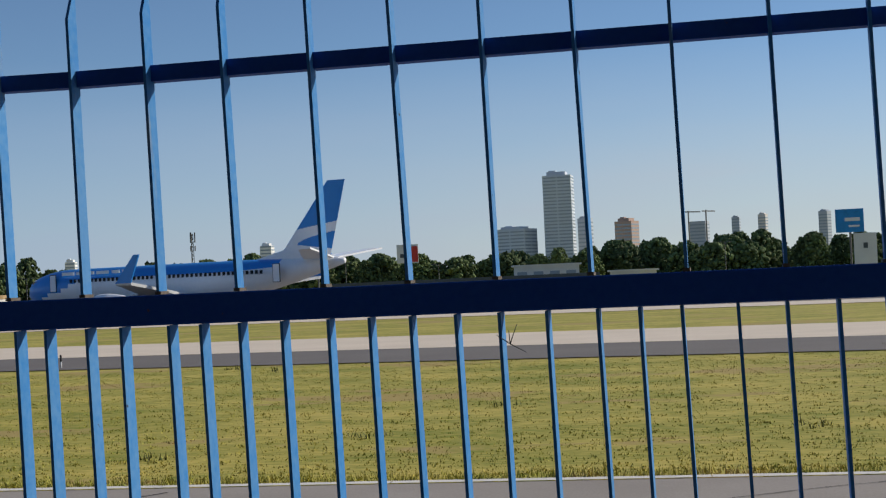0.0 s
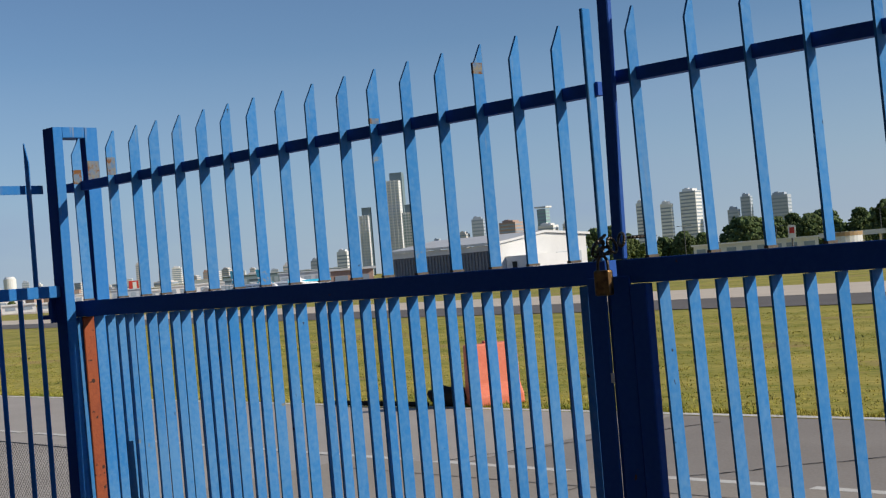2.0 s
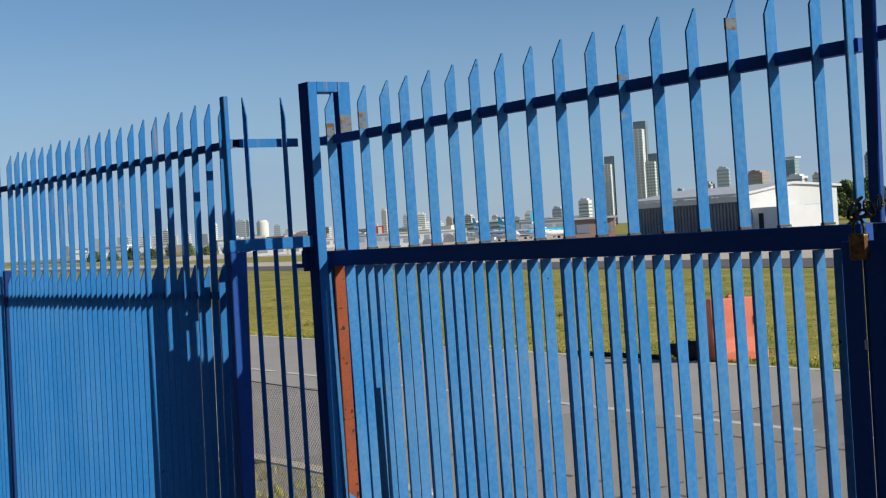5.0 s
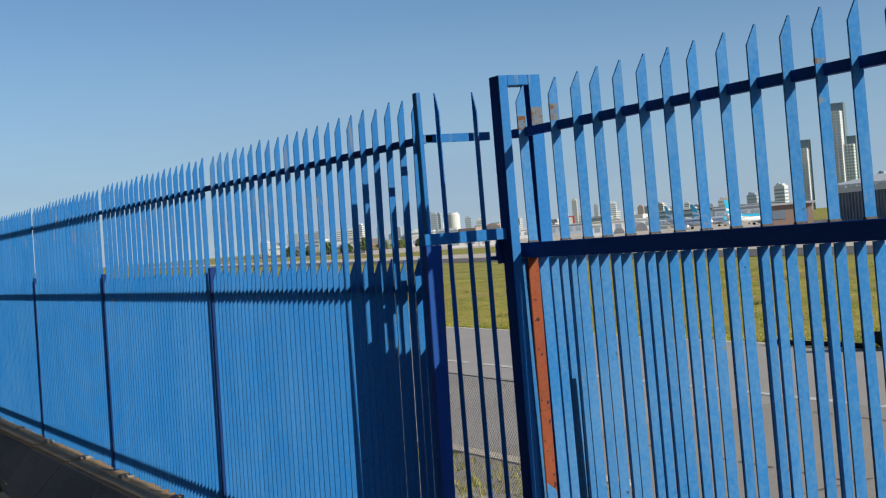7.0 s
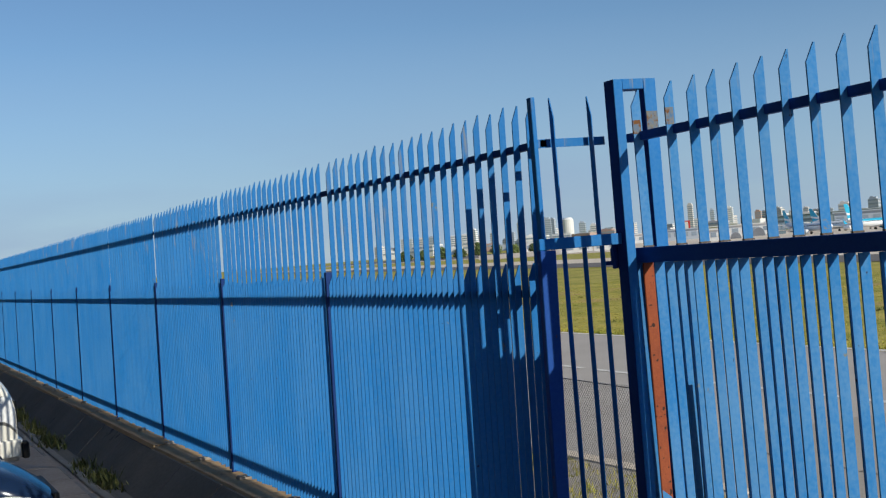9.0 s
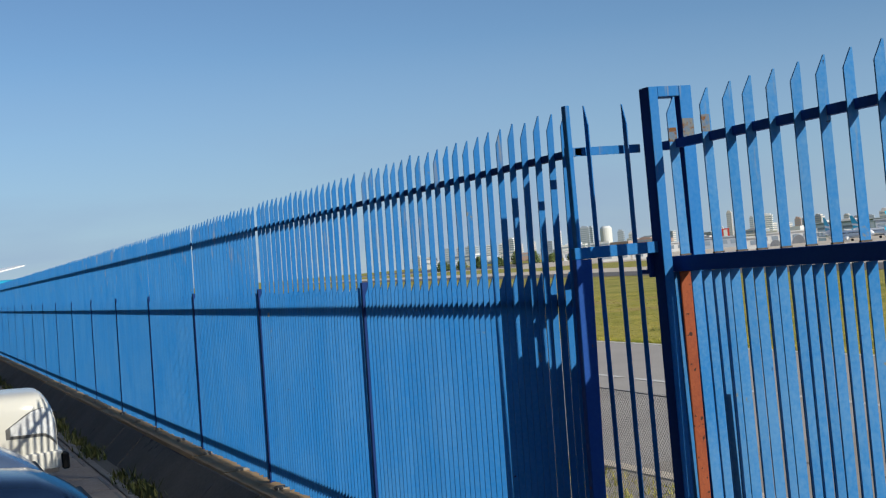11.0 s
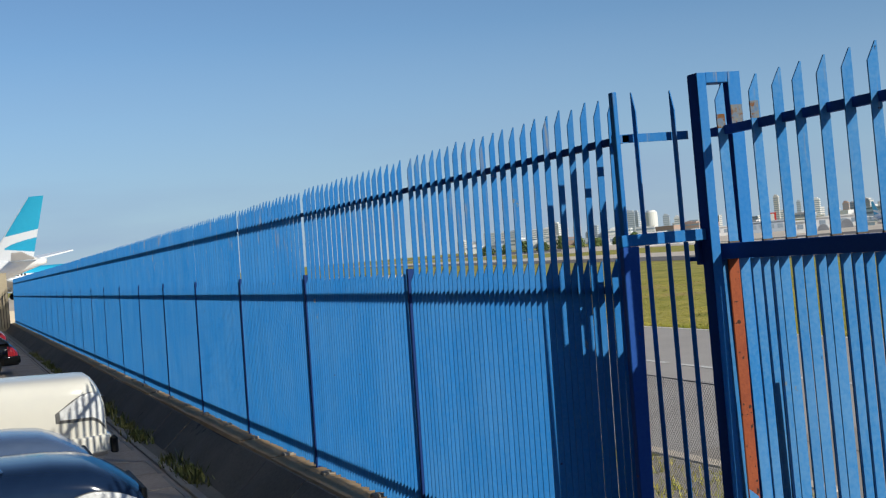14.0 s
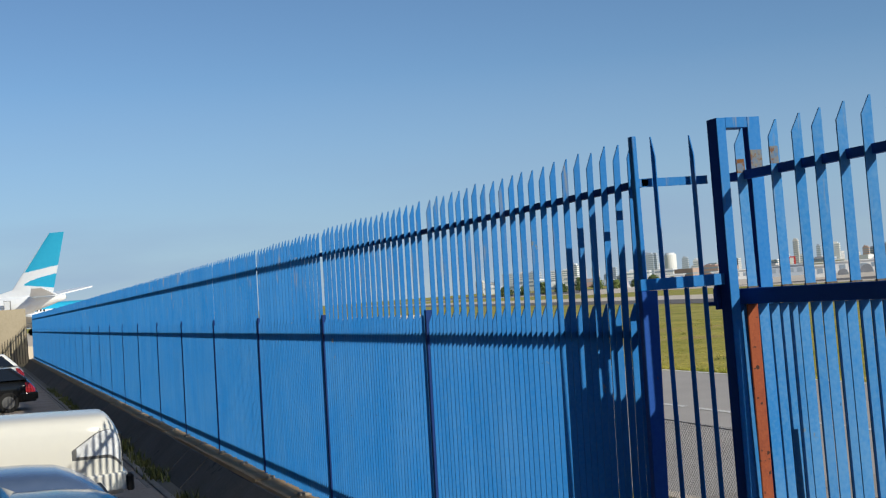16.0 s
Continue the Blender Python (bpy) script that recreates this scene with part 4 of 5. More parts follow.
TOWER = "tall tower of white balcony grids before a dark core"
block("glass_tower", TOWER, -48.11, 0.42, 2.36, 1500, F_WHITE, 26, 3, 4, F_PALE)
block("glass_tower", TOWER, -46.82, 0.62, 3.70, 1500, F_WHITE, 40, 3, 6, F_PALE)
block("glass_tower", "pale green and white balcony tower", -46.34, 0.44, 2.35, 1470, F_WHITE, 24, 3, 2, F_GREEN)
for az, wd, el, fm, lab in ((-43.49, 0.60, 1.86, F_GREY, "grey and white apartment block above the hangar"), (-42.15, 0.95, 1.62, F_BROWN, "red brick apartment block far away"),
                            (-44.10, 0.46, 1.30, F_BEIGE, "low beige apartment block far away"), (-40.65, 0.85, 1.37, F_WHITE, "white podium of a green glass tower"),
                            (-39.84, 0.45, 1.37, F_BEIGE, "pale apartment block far away"), (-49.08, 0.55, 0.97, F_WHITE, "white low apartment block far away"),
                            (-50.2, 0.5, 0.7, F_GREY, "grey low apartment block far away"), (-51.3, 0.6, 0.6, F_BEIGE, "pale low apartment block far away"), (-45.2, 0.4, 1.1, F_GREY, "grey low apartment block far away")):
    block("tower_block", lab, az, wd, el, 1250, fm, 10, 5, 2.5)
gt = block("glass_tower", "green glass office tower with a white rim", -40.80, 0.50, 2.05, 1300, F_GREEN, 14, 1, 0)
part("rim", boxes((-6.0, 6.0, -6.0, 6.0, 50.2, 51.6)), F_WHITE, gt)
rs = random.Random(9)
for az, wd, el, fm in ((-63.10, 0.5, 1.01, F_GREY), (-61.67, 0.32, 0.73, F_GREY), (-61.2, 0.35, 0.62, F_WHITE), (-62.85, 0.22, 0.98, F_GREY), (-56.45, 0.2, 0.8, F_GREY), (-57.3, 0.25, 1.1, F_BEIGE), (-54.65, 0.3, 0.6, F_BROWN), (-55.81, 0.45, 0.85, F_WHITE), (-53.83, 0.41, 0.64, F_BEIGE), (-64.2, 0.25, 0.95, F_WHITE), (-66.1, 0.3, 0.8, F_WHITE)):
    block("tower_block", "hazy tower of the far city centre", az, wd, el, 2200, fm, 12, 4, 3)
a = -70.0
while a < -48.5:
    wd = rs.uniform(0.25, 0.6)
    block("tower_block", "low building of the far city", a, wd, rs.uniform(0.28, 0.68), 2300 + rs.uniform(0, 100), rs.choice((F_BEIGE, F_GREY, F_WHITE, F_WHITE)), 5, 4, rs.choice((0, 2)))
    a += wd + rs.uniform(0.0, 0.25)
a = -69.5
while a < -48.0:
    wd = rs.uniform(0.5, 1.3)
    block("low_block", "pale low city block behind the terminal", a, wd, rs.uniform(0.05, 0.38), 1100 + rs.uniform(0, 60), rs.choice((F_WHITE, F_BEIGE, F_GREY, F_WHITE, F_BROWN)), 3, 6, rs.choice((0, 0, 1.5)))
    a += wd * 0.9
tank = thing("round_tower", "white round storage tower of the city", "tower", pose(*polar(-62.26, 2100)))
bm = bmesh.new()
rod(bm, (0, 0, 0), (0, 0, 36), 9, 9, 20)
part("drum", bm, F_WHITE, tank)
bm = bmesh.new()
rod(bm, (0, 0, 36), (0, 0, 39), 8.4, 6, 20)
part("cap", bm, F_WHITE, tank)


# ---- trees ----
def crown(seed, w, h, n, material, parent):
    """A crown of many small leaf clumps with gaps."""
    r = random.Random(seed)
    bm = bmesh.new()
    for i in range(n):
        a, u = r.uniform(0, math.tau), r.random() ** 0.6
        zz = r.random()
        rad = w * 0.5 * u * math.sin(math.pi * (0.30 + 0.60 * zz)) * r.uniform(0.8, 1.15)
        c = Vector((rad * math.cos(a), rad * math.sin(a), h * (0.10 + 0.86 * zz)))
        s = r.uniform(0.3, 0.75) * w / 12
        g = bmesh.ops.create_icosphere(bm, subdivisions=1, radius=s, matrix=Matrix.Translation(c))
        for v in g["verts"]:
            v.co = c + (v.co - c) * r.uniform(0.55, 1.45)
    return part("crown", bm, material, parent)


def tree(seed, w, h, material):
    e = thing("tree", "dark green leafy tree at the airfield's edge", "tree", pose(0, 0, -200), "trees behind the runway")
    bm = bmesh.new()
    rod(bm, (0, 0, 0), (0.1, 0, h * 0.45), 0.28, 0.17, 7)
    r = random.Random(seed)
    for i in range(5):
        a = r.uniform(0, math.tau)
        rod(bm, (0.1, 0, h * 0.35), (w * 0.25 * math.cos(a), w * 0.25 * math.sin(a), h * 0.65), 0.13, 0.05, 5)
    part("trunk", bm, BARK, e)
    crown(seed, w, h, 620, material, e)
    return e


protos = [tree(1, 8.5, 8.6, LEAF), tree(2, 10, 8.0, LEAF), tree(3, 7.5, 9.6, LEAF), tree(5, 9, 7.4, LEAF_B)]
placed = 0
rt = random.Random(21)


def plant(az, dist, s):
    global placed
    src = protos[rt.randrange(4)]
    m = pose(*polar(az, dist), 0, 0, rt.uniform(0, 360)) @ Matrix.Scale(s, 4)
    if placed < 4:
        src = protos[placed]
        src.matrix_basis = m
    else:
        e = copy_thing(src, pose(*polar(az, dist), 0, 0, rt.uniform(0, 360)))
        e.scale = (s, s, s * rt.uniform(0.9, 1.12))
    placed += 1


a = -38.5
while a < 12.5:
    base = 1.0
    if -37.5 < a < -33.2:
        base = 0.62
    elif -33.2 <= a < -22:
        base = 1.0
    elif -22 <= a < -20.5:
        base = 0.75
    elif -9 < a < -2:
        base = 0.85
    for dist in (330, 352):
        plant(a + rt.uniform(-0.4, 0.4), dist + rt.uniform(-8, 8), base * rt.uniform(0.85, 1.15))
    a += 0.72
a = -69.0
while a < -62.2:
    plant(a, 520 + rt.uniform(-15, 15), rt.uniform(0.36, 0.56))
    a += 0.75


# ---- filling station, signs, masts ----
def sign(name, label, az, dist, z0, z1, w, material, post=True, extra=None):
    e = thing(name, label, "sign", pose(*polar(az, dist), 0, 0, -az), "roadside signs")
    panel = part("panel", bevelled(boxes((-w / 2, w / 2, -0.2, 0.2, z0, z1)), 0.03), material, e)
    if post:
        bm = bmesh.new()
        rod(bm, (0, 0, 0), (0, 0, z0), 0.18, None, 8)
        part("post", bm, POLE, e)
    if extra:
        for x0, x1, za, zb, mt in extra:
            part("printed_field", boxes((x0, x1, -0.24, -0.2, za, zb)), mt, panel)
    return e


sign("filling_station_sign", "white and yellow filling station sign on a post", -23.9, 270, 2.4, 5.4, 1.25, YELLOW)
sign("filling_station_sign", "white sign panel with dark bars beside a yellow one", -24.25, 270, 2.4, 5.6, 1.3, WHITE, True, [(-0.4, 0.4, 4.6, 5.1, GREYWALL), (-0.4, 0.3, 3.6, 3.9, GREYWALL)])
sign("pole_sign", "white pole sign with a yellow and red emblem", -13.22, 280, 5.2, 8.7, 2.3, WHITE, True, [(-0.75, 0.75, 6.3, 7.9, YELLOW), (-0.45, 0.45, 6.0, 6.4, SIGNRED)])
sign("billboard", "white and red billboard on a frame", -9.55, 300, 6.2, 10.2, 4.6, WHITE, True, [(0.6, 2.2, 6.4, 9.8, SIGNRED), (-1.6, 0.2, 7.4, 8.2, GREYWALL)])
sign("billboard", "blue billboard with white bars", 8.15, 250, 7.4, 11.4, 4.7, SIGNBLUE, True, [(-0.8, 1.7, 9.3, 9.9, WHITE), (-0.2, 1.6, 8.3, 8.6, WHITE)])
sign("billboard", "white billboard box beside the trees", 8.7, 240, 1.8, 7.0, 3.6, WHITE, True, [(-0.3, 0.4, 4.5, 5.4, GREYWALL)])
sign("pole_sign", "small white pole sign with a red mark", -31.0, 270, 2.8, 5.2, 1.4, WHITE, True, [(-0.45, 0.45, 3.7, 4.8, SIGNRED)])
sign("billboard", "red and white sign of the terminal", -57.55, 600, 3.5, 7.5, 4.0, SIGNRED, True, [(-0.4, 1.2, 4.0, 7.0, WHITE)])
tower = thing("radio_mast", "grey lattice radio mast with antennas", "mast", pose(*polar(-18.24, 420)))
bm = bmesh.new()
for i in range(3):
    an = i * math.tau / 3
    rod(bm, (0.7 * math.cos(an), 0.7 * math.sin(an), 0), (0.25 * math.cos(an), 0.25 * math.sin(an), 19), 0.09, None, 5)
for k in range(16):
    z = k * 1.2
    q0, q1 = 0.7 - 0.45 * z / 19, 0.7 - 0.45 * (z + 1.2) / 19
    for i in range(3):
        a0, a1 = i * math.tau / 3, (i + 1) * math.tau / 3
        rod(bm, (q0 * math.cos(a0), q0 * math.sin(a0), z), (q1 * math.cos(a1), q1 * math.sin(a1), z + 1.2), 0.05, None, 4)
part("lattice", bm, POLE, tower)
for z in (14.0, 16.5, 18.0):
    for i in range(3):
        an = i * math.tau / 3 + 0.4
        part("antenna", boxes((0.8 * math.cos(an) - 0.15, 0.8 * math.cos(an) + 0.15, 0.8 * math.sin(an) - 0.15, 0.8 * math.sin(an) + 0.15, z, z + 1.5)), POLE, tower)
for az, hh in ((1.9, 25), (2.6, 20)):
    cr = thing("tower_crane", "distant grey tower crane on site", "crane", pose(*polar(az, 1480), 0, 0, 20 * az))
    bm = bmesh.new()
    rod(bm, (0, 0, 0), (0, 0, 62), 0.8, None, 5)
    part("mast", bm, POLE, cr)
    part("jib", boxes((-6, 16, -0.5, 0.5, 60, 61.2)), POLE, cr)


def lamp(az, dist, h=7.0):
    e = thing("street_lamp", "grey street lamp with curved arms", "street lamp", pose(*polar(az, dist), 0, 0, -az), "street lamps")
    bm = bmesh.new()
    rod(bm, (0, 0, 0), (0, 0, h), 0.09, 0.06, 6)
    part("pole", bm, POLE, e)
    for s in (-1, 1):
        bm = bmesh.new()
        for i in range(5):
            a0, a1 = i * 0.3, (i + 1) * 0.3
            rod(bm, (s * 1.0 * (1 - math.cos(a0)), 0, h - 0.8 + 0.8 * math.sin(a0)), (s * 1.0 * (1 - math.cos(a1)), 0, h - 0.8 + 0.8 * math.sin(a1)), 0.05, None, 5)
        arm = part("arm", bm, POLE, e)
        part("lamp_head", boxes((s * 1.2 - 0.35, s * 1.2 + 0.35, -0.12, 0.12, h - 0.15, h)), POLE, arm)


for az in (-36.6, -35.2, -31.6, -27.6, -20.6, -19.3, -16.6, -12.1, -8.3, 3.3, -24.7):
    lamp(az, 285 + (az * 7) % 30, 5.5 + (az * 3) % 2.5)

gs = thing("station_canopy", "low white station canopy with a flat roof", "canopy", pose(*polar(-28.7, 275), 0, 0, 28))
part("roof", boxes((-6, 6, -3, 3, 2.3, 3.2)), WHITE, gs)
for x in (-5, -1.5, 2, 5):
    part("column", boxes((x - 0.2, x + 0.2, -0.2, 0.2, 0, 2.3)), WHITE, gs)
for az, w in ((-26.2, 3.4), (-29.0, 3.0)):
    ks = thing("storage_tank", "round white storage tank with a yellowish rim", "tank", pose(*polar(az, 255)))
    bm = bmesh.new()
    rod(bm, (0, 0, 0), (0, 0, 2.4), w, None, 24)
    part("drum", bm, WHITE, ks)
    bm = bmesh.new()
    rod(bm, (0, 0, 2.4), (0, 0, 3.1), w * 1.02, None, 24)
    part("rim", bm, COPING, ks)


def low_building(name, label, az, dist, w, h, material, roof, d=8):
    e = thing(name, label, "building", pose(*polar(az, dist), 0, 0, -az), "airfield buildings")
    part("wall", boxes((-w / 2, w / 2, 0, d, 0, h)), material, e)
    part("roof", boxes((-w / 2 - 0.5, w / 2 + 0.5, -0.5, d + 0.5, h, h + 0.35)), roof, e)
    n = max(2, int(w / 3))
    for i in range(n):
        x = -w / 2 + (i + 0.5) * w / n
        part("window", boxes((x - w / n * 0.3, x + w / n * 0.3, -0.08, 0, h * 0.35, h * 0.75)), PANE, e)


low_building("low_building", "long white low building behind the runway", -20.5, 300, 9, 3.4, WHITE, WHITE)
low_building("low_building", "cream low building with an orange roof", -21.6, 285, 7, 3.0, BRICKWALL, COPING)
low_building("low_building", "white low building among the trees", -22.0, 310, 8, 5.5, F_WHITE, F_BROWN)
low_building("low_building", "white flat-roofed shed beyond the runway", -3.9, 280, 13, 4.2, WHITE, WHITE)
low_building("low_building", "white flat-roofed shed beyond the runway", -0.4, 275, 9, 2.4, WHITE, WHITE)
for az, dist, w, h, mt, lab in ((-62.0, 335, 7.5, 1.75, WHITE, "low white service trailer on the far apron"), (-60.75, 325, 6.0, 1.6, WHITE, "low white service trailer on the far apron"), (-56.65, 335, 4.3, 2.6, WHITE, "white flat box shed on the far apron"), (-53.8, 395, 2.1, 3.7, F_DARK, "dark grey narrow shed on the far apron"),
                                (-52.65, 405, 4.6, 3.7, F_DARK, "dark open shed behind a parked jet"), (-50.6, 425, 17, 4.5, F_GREY, "long grey shed on the far apron"),
                                (-57.75, 500, 12, 3.6, F_GREY, "grey low hall across the field"), (-59.9, 520, 14, 3.2, F_WHITE, "white low hall across the field"),
                                (-55.0, 470, 20, 3.4, F_WHITE, "white low hall across the field"), (-62.9, 540, 22, 3.4, F_WHITE, "white low hall across the field")):
    low_building("apron_shed", lab, az, dist, w, h, mt, mt, 5)
for az, dist, w, h in ((-54.7, 390, 3.4, 2.3), (-55.6, 360, 2.6, 1.6), (-48.9, 300, 4.5, 2.2)):
    e = thing("arched_hangar", "small dark round-roofed hangar standing open", "hangar", pose(*polar(az, dist), 0, 0, -az), "arched hangars")
    arc = [(w / 2 * math.cos(q), h * math.sin(q)) for q in (math.pi * i / 12 for i in range(13))]
    bm = bmesh.new()
    prism(bm, [(1.06 * p, 1.06 * q) for p, q in arc], 0, 6, "y")
    part("roof", bm, F_GREY, e)
    # flat dark plate stands for the shade inside the open hangar
    bm = bmesh.new()
    prism(bm, arc, -0.1, -0.01, "y")
    part("dark_doorway", bm, HANGAR_DARK, e)
low_building("low_building", "pale pinkish wall building near the hangar", -48.8, 230, 7, 3.4, PINKWALL, WHITE)
low_building("terminal", "low pale terminal building across the field", -57.0, 660, 40, 4.0, F_BEIGE, F_WHITE, 20)
low_building("terminal", "white terminal hall across the field", -55.8, 600, 6, 4.5, WHITE, WHITE, 12)
low_building("terminal", "dark terminal building across the field", -51.5, 680, 60, 6.5, F_DARK, F_GREY, 20)
for az, w in ((-34.0, 9), (-32.5, 12), (-30.7, 7), (-17.3, 4), (-15.5, 3)):
    low_building("low_building", "low white building beyond the taxiway", az, 290, w, 2.6, F_WHITE, WHITE)
bw = part("boundary_wall", boxes((-26, 26, 0, 0.3, 0, 2.5)), GREYWALL)
bw.matrix_basis = pose(*polar(-7.2, 272), 0, 0, 8)
tagged(bw, "dark grey boundary wall in front of the trees", "wall", "", "structure")

# ---- beige wall at the fence's end ----
ew = thing("end_wall", "beige brick wall at the far end of the fence", "wall", pose(FENCE_END + 1.5, 3.4, 0), "", "structure")
part("wall", boxes((-1.0, 0, -14, -0.3, 0, 3.9)), BRICKWALL, ew)
for i in range(22):
    part("railing_bar", boxes((0.6, 0.64, -0.35 - i * 0.18, -0.31 - i * 0.18, 0.2 + 0.0, 2.6 - i * 0.1)), DARK, ew)


# ---- parked cars, noses towards the fence ----
HEADLAMP = mat("faceted headlamp reflector", (0.86, 0.87, 0.88), (0.60, 0.61, 0.63), 0.14, 0.0, 6, 18, 0.6)


def car(label, m, paint, hood, roof, L=4.3, W=1.78, rear=False, group="parked cars", bonnet=0.0, blunt=0.35, lamp_k=4.7):
    """A car along y with its end at y=0 towards +y; a lofted lower body, a glazed cabin and fitted lamps."""
    e = thing("car", label, "car", m, group)

    def plan(d):
        back = L - d
        front = 0.80 + 0.20 * min(1.0, d / 0.42) ** 0.55
        return W / 2 * front * (0.86 + 0.14 * min(1.0, max(0.0, back) / 0.4) ** 0.55)

    def crest(d):
        drop = 0.30 * (1 - min(1.0, d / blunt)) ** 2.2
        back = 0.25 * (1 - min(1.0, max(0.0, L - d) / 0.35)) ** 2.0
        return hood - drop - back + 0.045 * min(1.0, d / 1.4)

    # half section: share of the width, height below the crest or share of the height above the sill
    SEC = ((0.0, 0.022, 0), (0.35, 0.018, 0), (0.62, 0.004, 0), (0.80, -0.022, 0), (0.91, -0.062, 0), (0.97, -0.12, 0), (1.0, 0.62, 1), (1.0, 0.44, 1), (0.985, 0.22, 1), (0.95, 0.06, 1), (0.88, 0.0, 1))

    def surf(side, d, k, off=0.0):
        k0 = min(int(k), len(SEC) - 2)
        q = k - k0
        pts = []
        for a_, b_, low in (SEC[k0], SEC[k0 + 1]):
            top = crest(d)
            z = top + b_ if not low else 0.30 + (top - 0.14 - 0.30) * b_ / 0.62 * 0.9
            pts.append(Vector((side * plan(d) * a_, -d, z)))
        p = pts[0].lerp(pts[1], q)
        out = Vector((side * (1 if k > 4 else 0.35), 0.9 if d < 0.3 else 0.1, 0.6 if k < 5 else 0.0)).normalized()
        return p + out * off

    ds = [0.0, 0.03, 0.07, 0.12, 0.18, 0.26, 0.36, 0.5, 0.8, 1.15] + [1.5 + (L - 2.1) * i / 8 for i in range(9)] + [L - 0.4, L - 0.25, L - 0.12, L - 0.04, L]
    bm = bmesh.new()
    K = len(SEC)
    rings = []
    for d in ds:
        rings.append([bm.verts.new(surf(-1, d, k)) for k in range(K - 1, 0, -1)] + [bm.verts.new(surf(1, d, k)) for k in range(K)])
    for ra, rb in zip(rings, rings[1:]):
        for i in range(len(ra) - 1):
            bm.faces.new((ra[i], ra[i + 1], rb[i + 1], rb[i]))
        bm.faces.new((ra[-1], ra[0], rb[0], rb[-1]))
    bm.faces.new(rings[0])
    bm.faces.new(rings[-1][::-1])
    bmesh.ops.recalc_face_normals(bm, faces=bm.faces[:])
    body = part("body", bm, paint, e, smooth=True)
    # cabin: glass sides leaning in, pillars and roof in paint
    if rear:
        y0, y1, y2, y3 = 0.22, 0.72, L - 1.9, L - 1.15
    else:
        y0, y1, y2, y3 = 1.2 + bonnet, 1.95 + bonnet, L - 0.75, L - 0.3
    belt = hood + 0.03
    bm = bmesh.new()
    levels = []
    for u in (0.0, 0.5, 0.88, 0.97, 1.0):
        hw = W / 2 * (0.93 - 0.17 * u - (0.10 if u == 1.0 else 0.0))
        ya, yb = y0 + (y1 - y0) * u + (0.15 if u == 1.0 else 0), y3 + (y2 - y3) * u - (0.15 if u == 1.0 else 0)
        z = belt + (roof - belt) * u
        cr = 0.16
        ring = []
        for cx, cy, a0 in ((hw - cr, -ya - cr, 0), (-hw + cr, -ya - cr, 90), (-hw + cr, -yb + cr, 180), (hw - cr, -yb + cr, 270)):
            for q in (0, 30, 60, 90):
                ring.append(bm.verts.new((cx + cr * math.cos(radians(a0 + q)), cy + cr * math.sin(radians(a0 + q)), z)))
        levels.append(ring)
    for li, (ra, rb) in enumerate(zip(levels, levels[1:])):
        for i in range(16):
            j = (i + 1) % 16
            fc = bm.faces.new((ra[i], ra[j], rb[j], rb[i]))
            fc.material_index = 1 if li < 2 and i % 4 == 3 else 0
    bm.faces.new(levels[-1])
    bmesh.ops.recalc_face_normals(bm, faces=bm.faces[:])
    part("cabin", bm, [paint, CARGLASS], e, smooth=False)
    for s_ in (-1, 1):
        mid = -(y0 + y3) / 2 - 0.05
        part("pillar", bevelled(boxes((s_ * W * 0.43 - 0.03, s_ * W * 0.43 + 0.03, mid - 0.05, mid + 0.05, belt, belt + (roof - belt) * 0.6)), 0.01), paint, body)

        def patch(name, d0, d1, k0, k1, off, material, parent, taper=0.0):
            b_ = bmesh.new()
            rows = []
            for i in range(9):
                d = d0 + (d1 - d0) * i / 8
                ka = k0 + taper * i / 8
                rows.append([b_.verts.new(surf(s_, d, ka + (k1 - ka) * j / 6, off)) for j in range(7)])
            for ra, rb in zip(rows, rows[1:]):
                for j in range(6):
                    b_.faces.new((ra[j], ra[j + 1], rb[j + 1], rb[j]))
            g = bmesh.ops.extrude_face_region(b_, geom=b_.faces[:])
            bmesh.ops.translate(b_, verts=[v for v in g["geom"] if isinstance(v, bmesh.types.BMVert)], vec=(-s_ * 0.02, -0.02, -0.004))
            bmesh.ops.recalc_face_normals(b_, faces=b_.faces[:])
            return part(name, b_, material, parent, smooth=False)
        if rear:
            patch("tail_lamp", 0.02, 0.30, 3.2, 7.2, 0.012, REDLAMP, body, 1.2)
        else:
            bez = patch("headlamp", 0.012, 0.66, lamp_k, lamp_k + 2.2, 0.006, POLE, body, 1.75)
            patch("lens", 0.03, 0.60, lamp_k + 0.14, lamp_k + 2.06, 0.016, HEADLAMP, bez, 1.5)
        part("mirror", bevelled(boxes((s_ * W * 0.54 - 0.09, s_ * W * 0.54 + 0.09, -1.62 - bonnet, -1.47 - bonnet, hood + 0.05, hood + 0.19)), 0.03), paint, body)
        for y in (-0.85, -L + 0.85):
            bm = bmesh.new()
            rod(bm, (s_ * (W / 2 - 0.2), y, 0.32), (s_ * (W / 2 + 0.012), y, 0.32), 0.32, None, 24)
            tyre = part("tyre", bevelled(bm, 0.012), RUBBER, e)
            bm = bmesh.new()
            rod(bm, (s_ * (W / 2 - 0.01), y, 0.32), (s_ * (W / 2 + 0.02), y, 0.32), 0.2, None, 14)
            part("rim", bm, POLE, tyre)
    bm = bmesh.new()
    outer = [(plan(d) + 0.035, -d + 0.06) for d in (0.55, 0.36, 0.2, 0.1, 0.03, 0.0)]
    prism(bm, outer + [(-x_, y_) for x_, y_ in outer[::-1]], 0.36, 0.60, "z")
    part("bumper", bevelled(bm, 0.03, 2), paint, e)
    if not rear:
        part("grille", bevelled(boxes((-plan(0) * 0.93, plan(0) * 0.93, -0.03, 0.022, hood - 0.60, hood - 0.27)), 0.01), DARK, body)
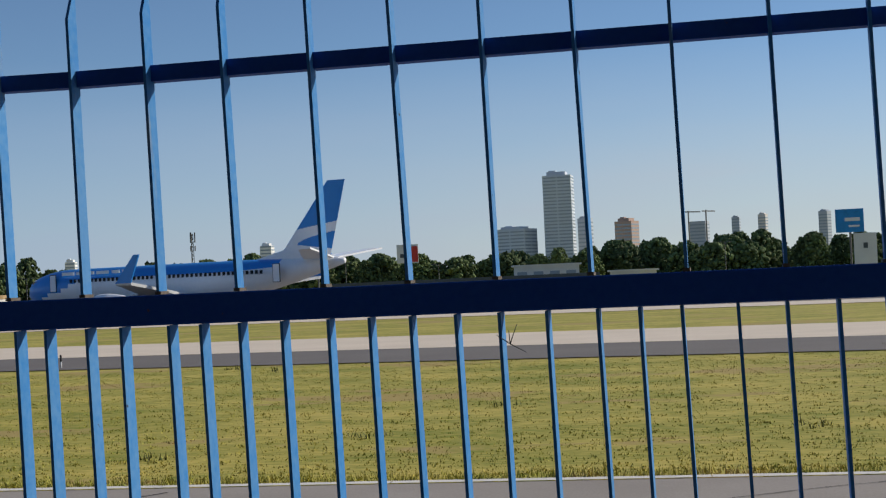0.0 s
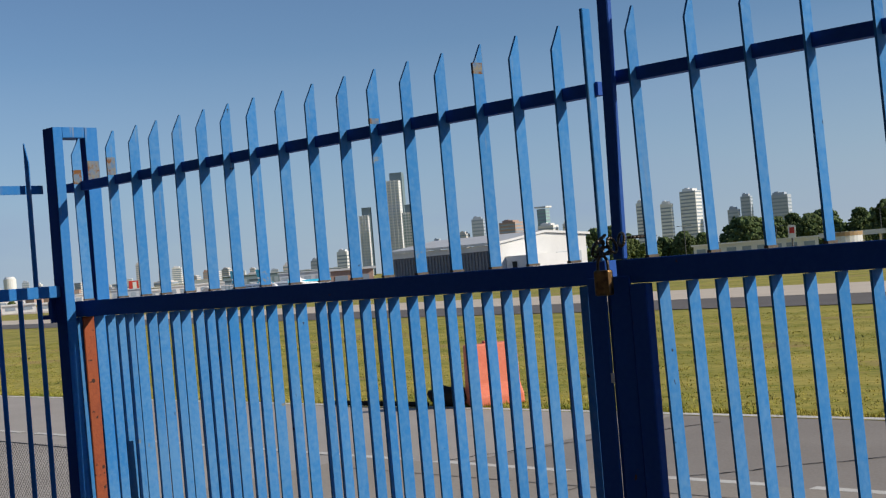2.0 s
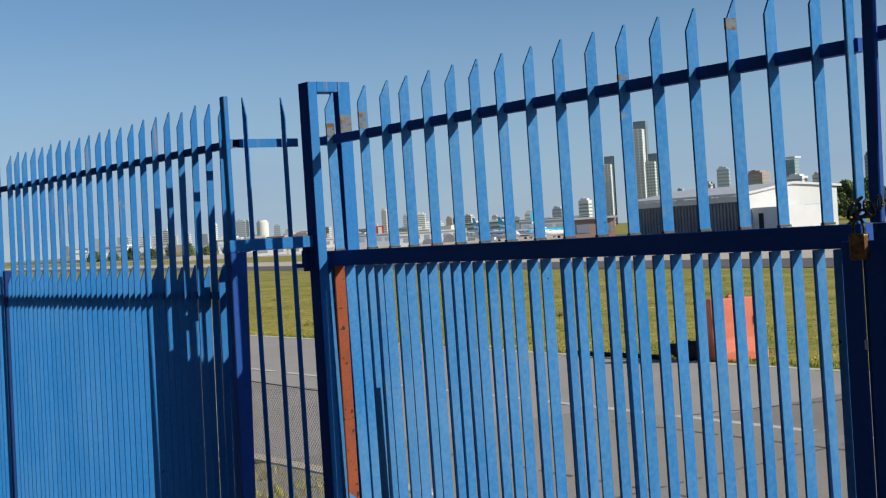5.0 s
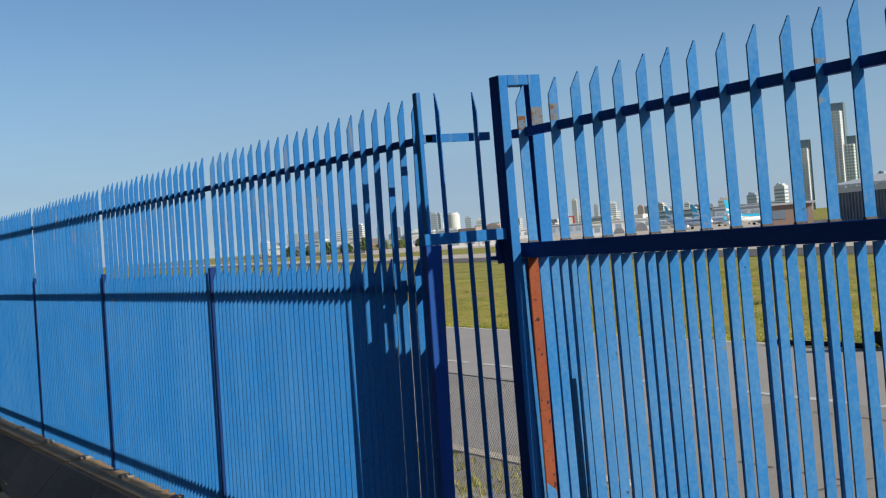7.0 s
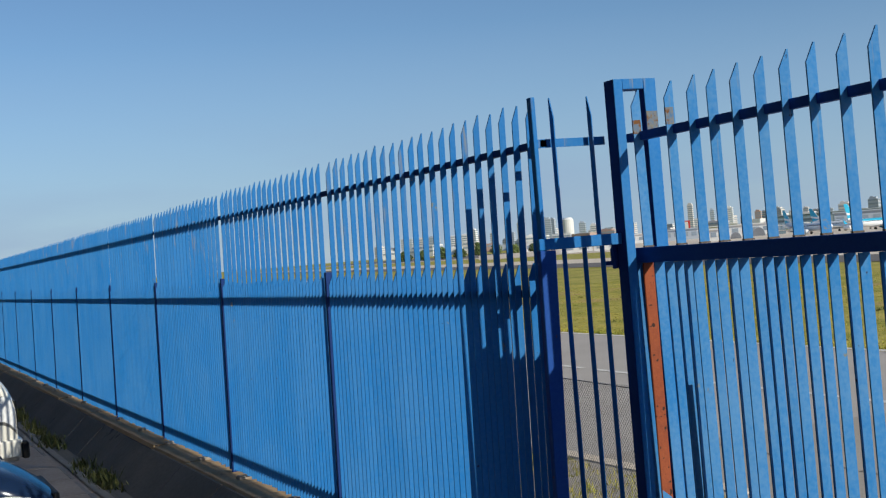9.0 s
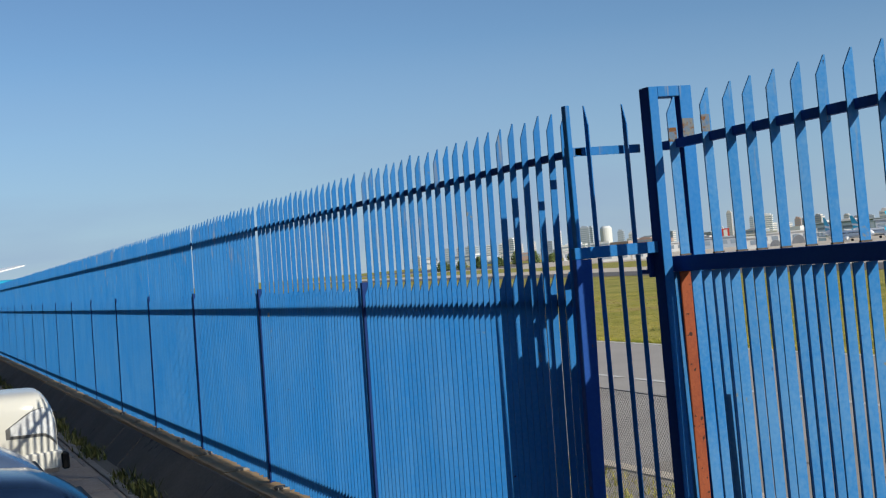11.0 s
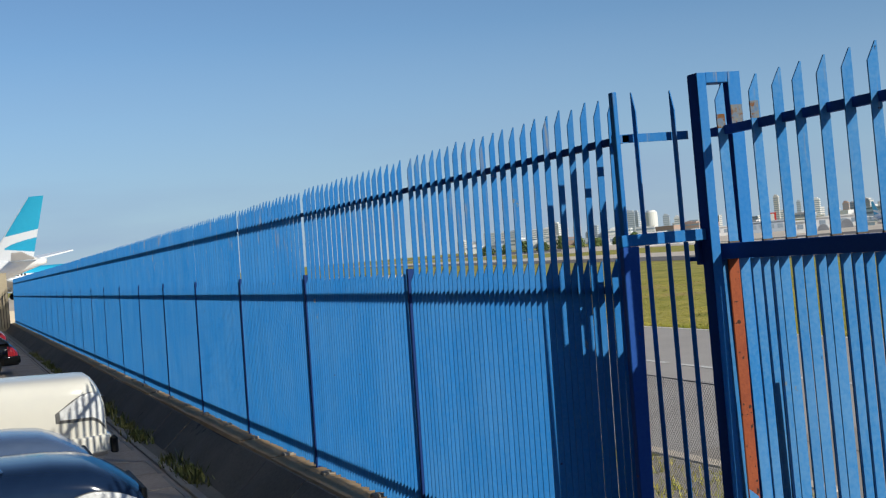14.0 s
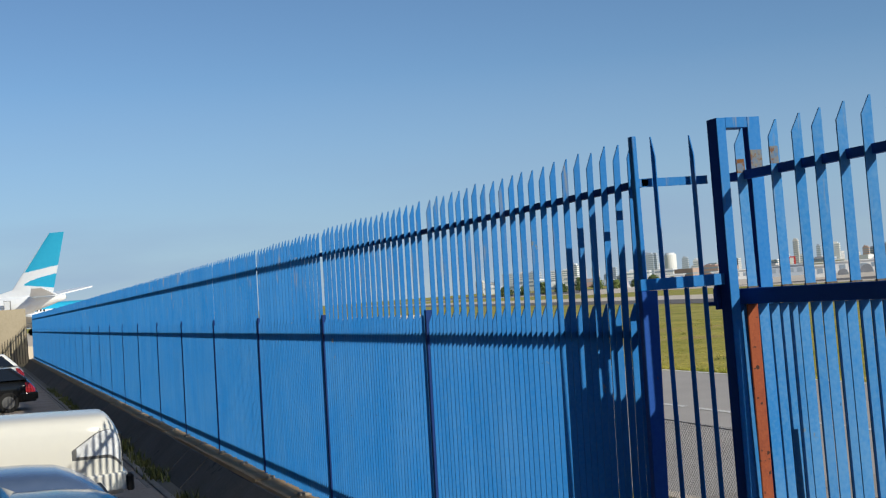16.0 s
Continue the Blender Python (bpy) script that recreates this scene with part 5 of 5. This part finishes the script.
    if lamp_k > 5:
        for s_ in (-1, 1):
            part("bumper_end", bevelled(boxes((s_ * W * 0.40 - 0.12, s_ * W * 0.40 + 0.12, 0.03, 0.13, 0.34, 0.56)), 0.02), RUBBER, body)
    part("lower_grille", bevelled(boxes((-W * 0.33, W * 0.33, 0.04, 0.068, 0.38, 0.5)), 0.006), DARK, body)
    for i in range(5):
        part("grille_bar", bevelled(boxes((-W * 0.30, W * 0.30, -0.05, 0.03, hood - 0.52 + i * 0.05, hood - 0.49 + i * 0.05)), 0.004), CHROME if not rear else DARK, body)
    return e


car("dark navy blue car parked nose to the fence", pose(-13.6, 1.42, 0), NAVY, 1.03, 1.46, blunt=0.75)
car("pale blue-grey car parked nose to the fence", pose(-15.9, 1.18, 0), MIDBLUE, 1.08, 1.5, blunt=0.7)
car("cream white pickup with striped bar shadows on its hood", pose(-20.3, 1.72, 0), CREAM, 1.38, 1.92, 5.2, 1.9, bonnet=0.45, blunt=0.22, lamp_k=5.1)
car("black hatchback parked with its tail to the fence", pose(-47.0, 1.6, 0), BLACK, 0.98, 1.4, 4.0, 1.75, True)
car("white hatchback parked with its tail to the fence", pose(-60.0, 1.65, 0), WHITE, 1.1, 1.62, 4.0, 1.75, True)
car("white car parked further along the fence", pose(-70.0, 1.6, 0), WHITE, 1.0, 1.45, 4.2, 1.75, True)

# ---- weeds along the wall's foot, grass tufts ----
def blades(name, label, spots, hmin, hmax, material, category, seed, per=4, spread=0.05, wide=0.012):
    r = random.Random(seed)
    vs, fs = [], []
    for x, y, z, s in spots:
        for i in range(per):
            a = r.uniform(0, math.tau)
            px, py = x + r.uniform(-spread, spread), y + r.uniform(-spread, spread)
            hgt, lean = r.uniform(hmin, hmax) * s, r.uniform(0.1, 0.9)
            w = wide * s
            dx, dy = math.cos(a), math.sin(a)
            n = len(vs)
            vs += [(px - dy * w, py + dx * w, z), (px + dy * w, py - dx * w, z), (px + dx * lean * hgt, py + dy * lean * hgt, z + hgt)]
            fs.append((n, n + 1, n + 2))
    me = bpy.data.meshes.new(name)
    me.from_pydata(vs, [], fs)
    me.materials.append(material)
    return tagged(new(name, me), label, category, "", "stuff")


r = random.Random(3)
spots = []
for c in range(46):
    cx = -8.8 - r.random() ** 1.2 * 52
    for i in range(r.randrange(3, 26)):
        spots.append((cx + r.gauss(0, 0.3), 2.66 + r.gauss(0, 0.07), 0.0, r.uniform(0.5, 1.4)))
blades("weeds", "green weeds growing along the wall's foot", spots, 0.03, 0.16, WEED, "weeds", 5, 7, 0.12, 0.016)
spots = [(r.uniform(-75, 9), 18.2 + 25.5 * r.random() ** 1.6, -0.03, r.uniform(0.6, 1.5)) for i in range(34000)]
spots = [(x_, y_ - 0.02 * x_, z_, q_) for x_, y_, z_, q_ in spots]
blades("grass_tufts", "dry yellow-green grass of the airfield", spots, 0.012, 0.032, BLADE, "grass", 6, 5, 0.11, 0.010)
spots = [(x_, 17.66 - 0.03 * x_ + abs(r.gauss(0, 0.22)), -0.02, r.uniform(0.6, 1.5)) for x_ in (r.uniform(-75, 9) for i in range(7000))]
blades("grass_edge", "longer ragged grass along the road's edge", spots, 0.03, 0.10, BLADE, "grass", 16, 4, 0.06, 0.007)
spots = []
for c in range(26):
    cx, cy = r.uniform(-70, 8), 19 + 25 * r.random()
    spots += [(cx + r.gauss(0, 0.2), cy + r.gauss(0, 0.2), -0.03, r.uniform(0.7, 1.6)) for i in range(9)]
blades("weed_tufts", "dark green weed tufts in the grass", spots, 0.04, 0.12, WEED, "weeds", 18, 4, 0.06, 0.01)
spots = [(r.uniform(-30, -8.5), 3.8 + 3.8 * r.random(), -0.03, r.uniform(0.6, 1.3)) for i in range(6000)]
blades("grass_tufts", "green grass behind the fence", spots, 0.05, 0.13, BLADE, "grass", 7, 4, 0.05, 0.009)
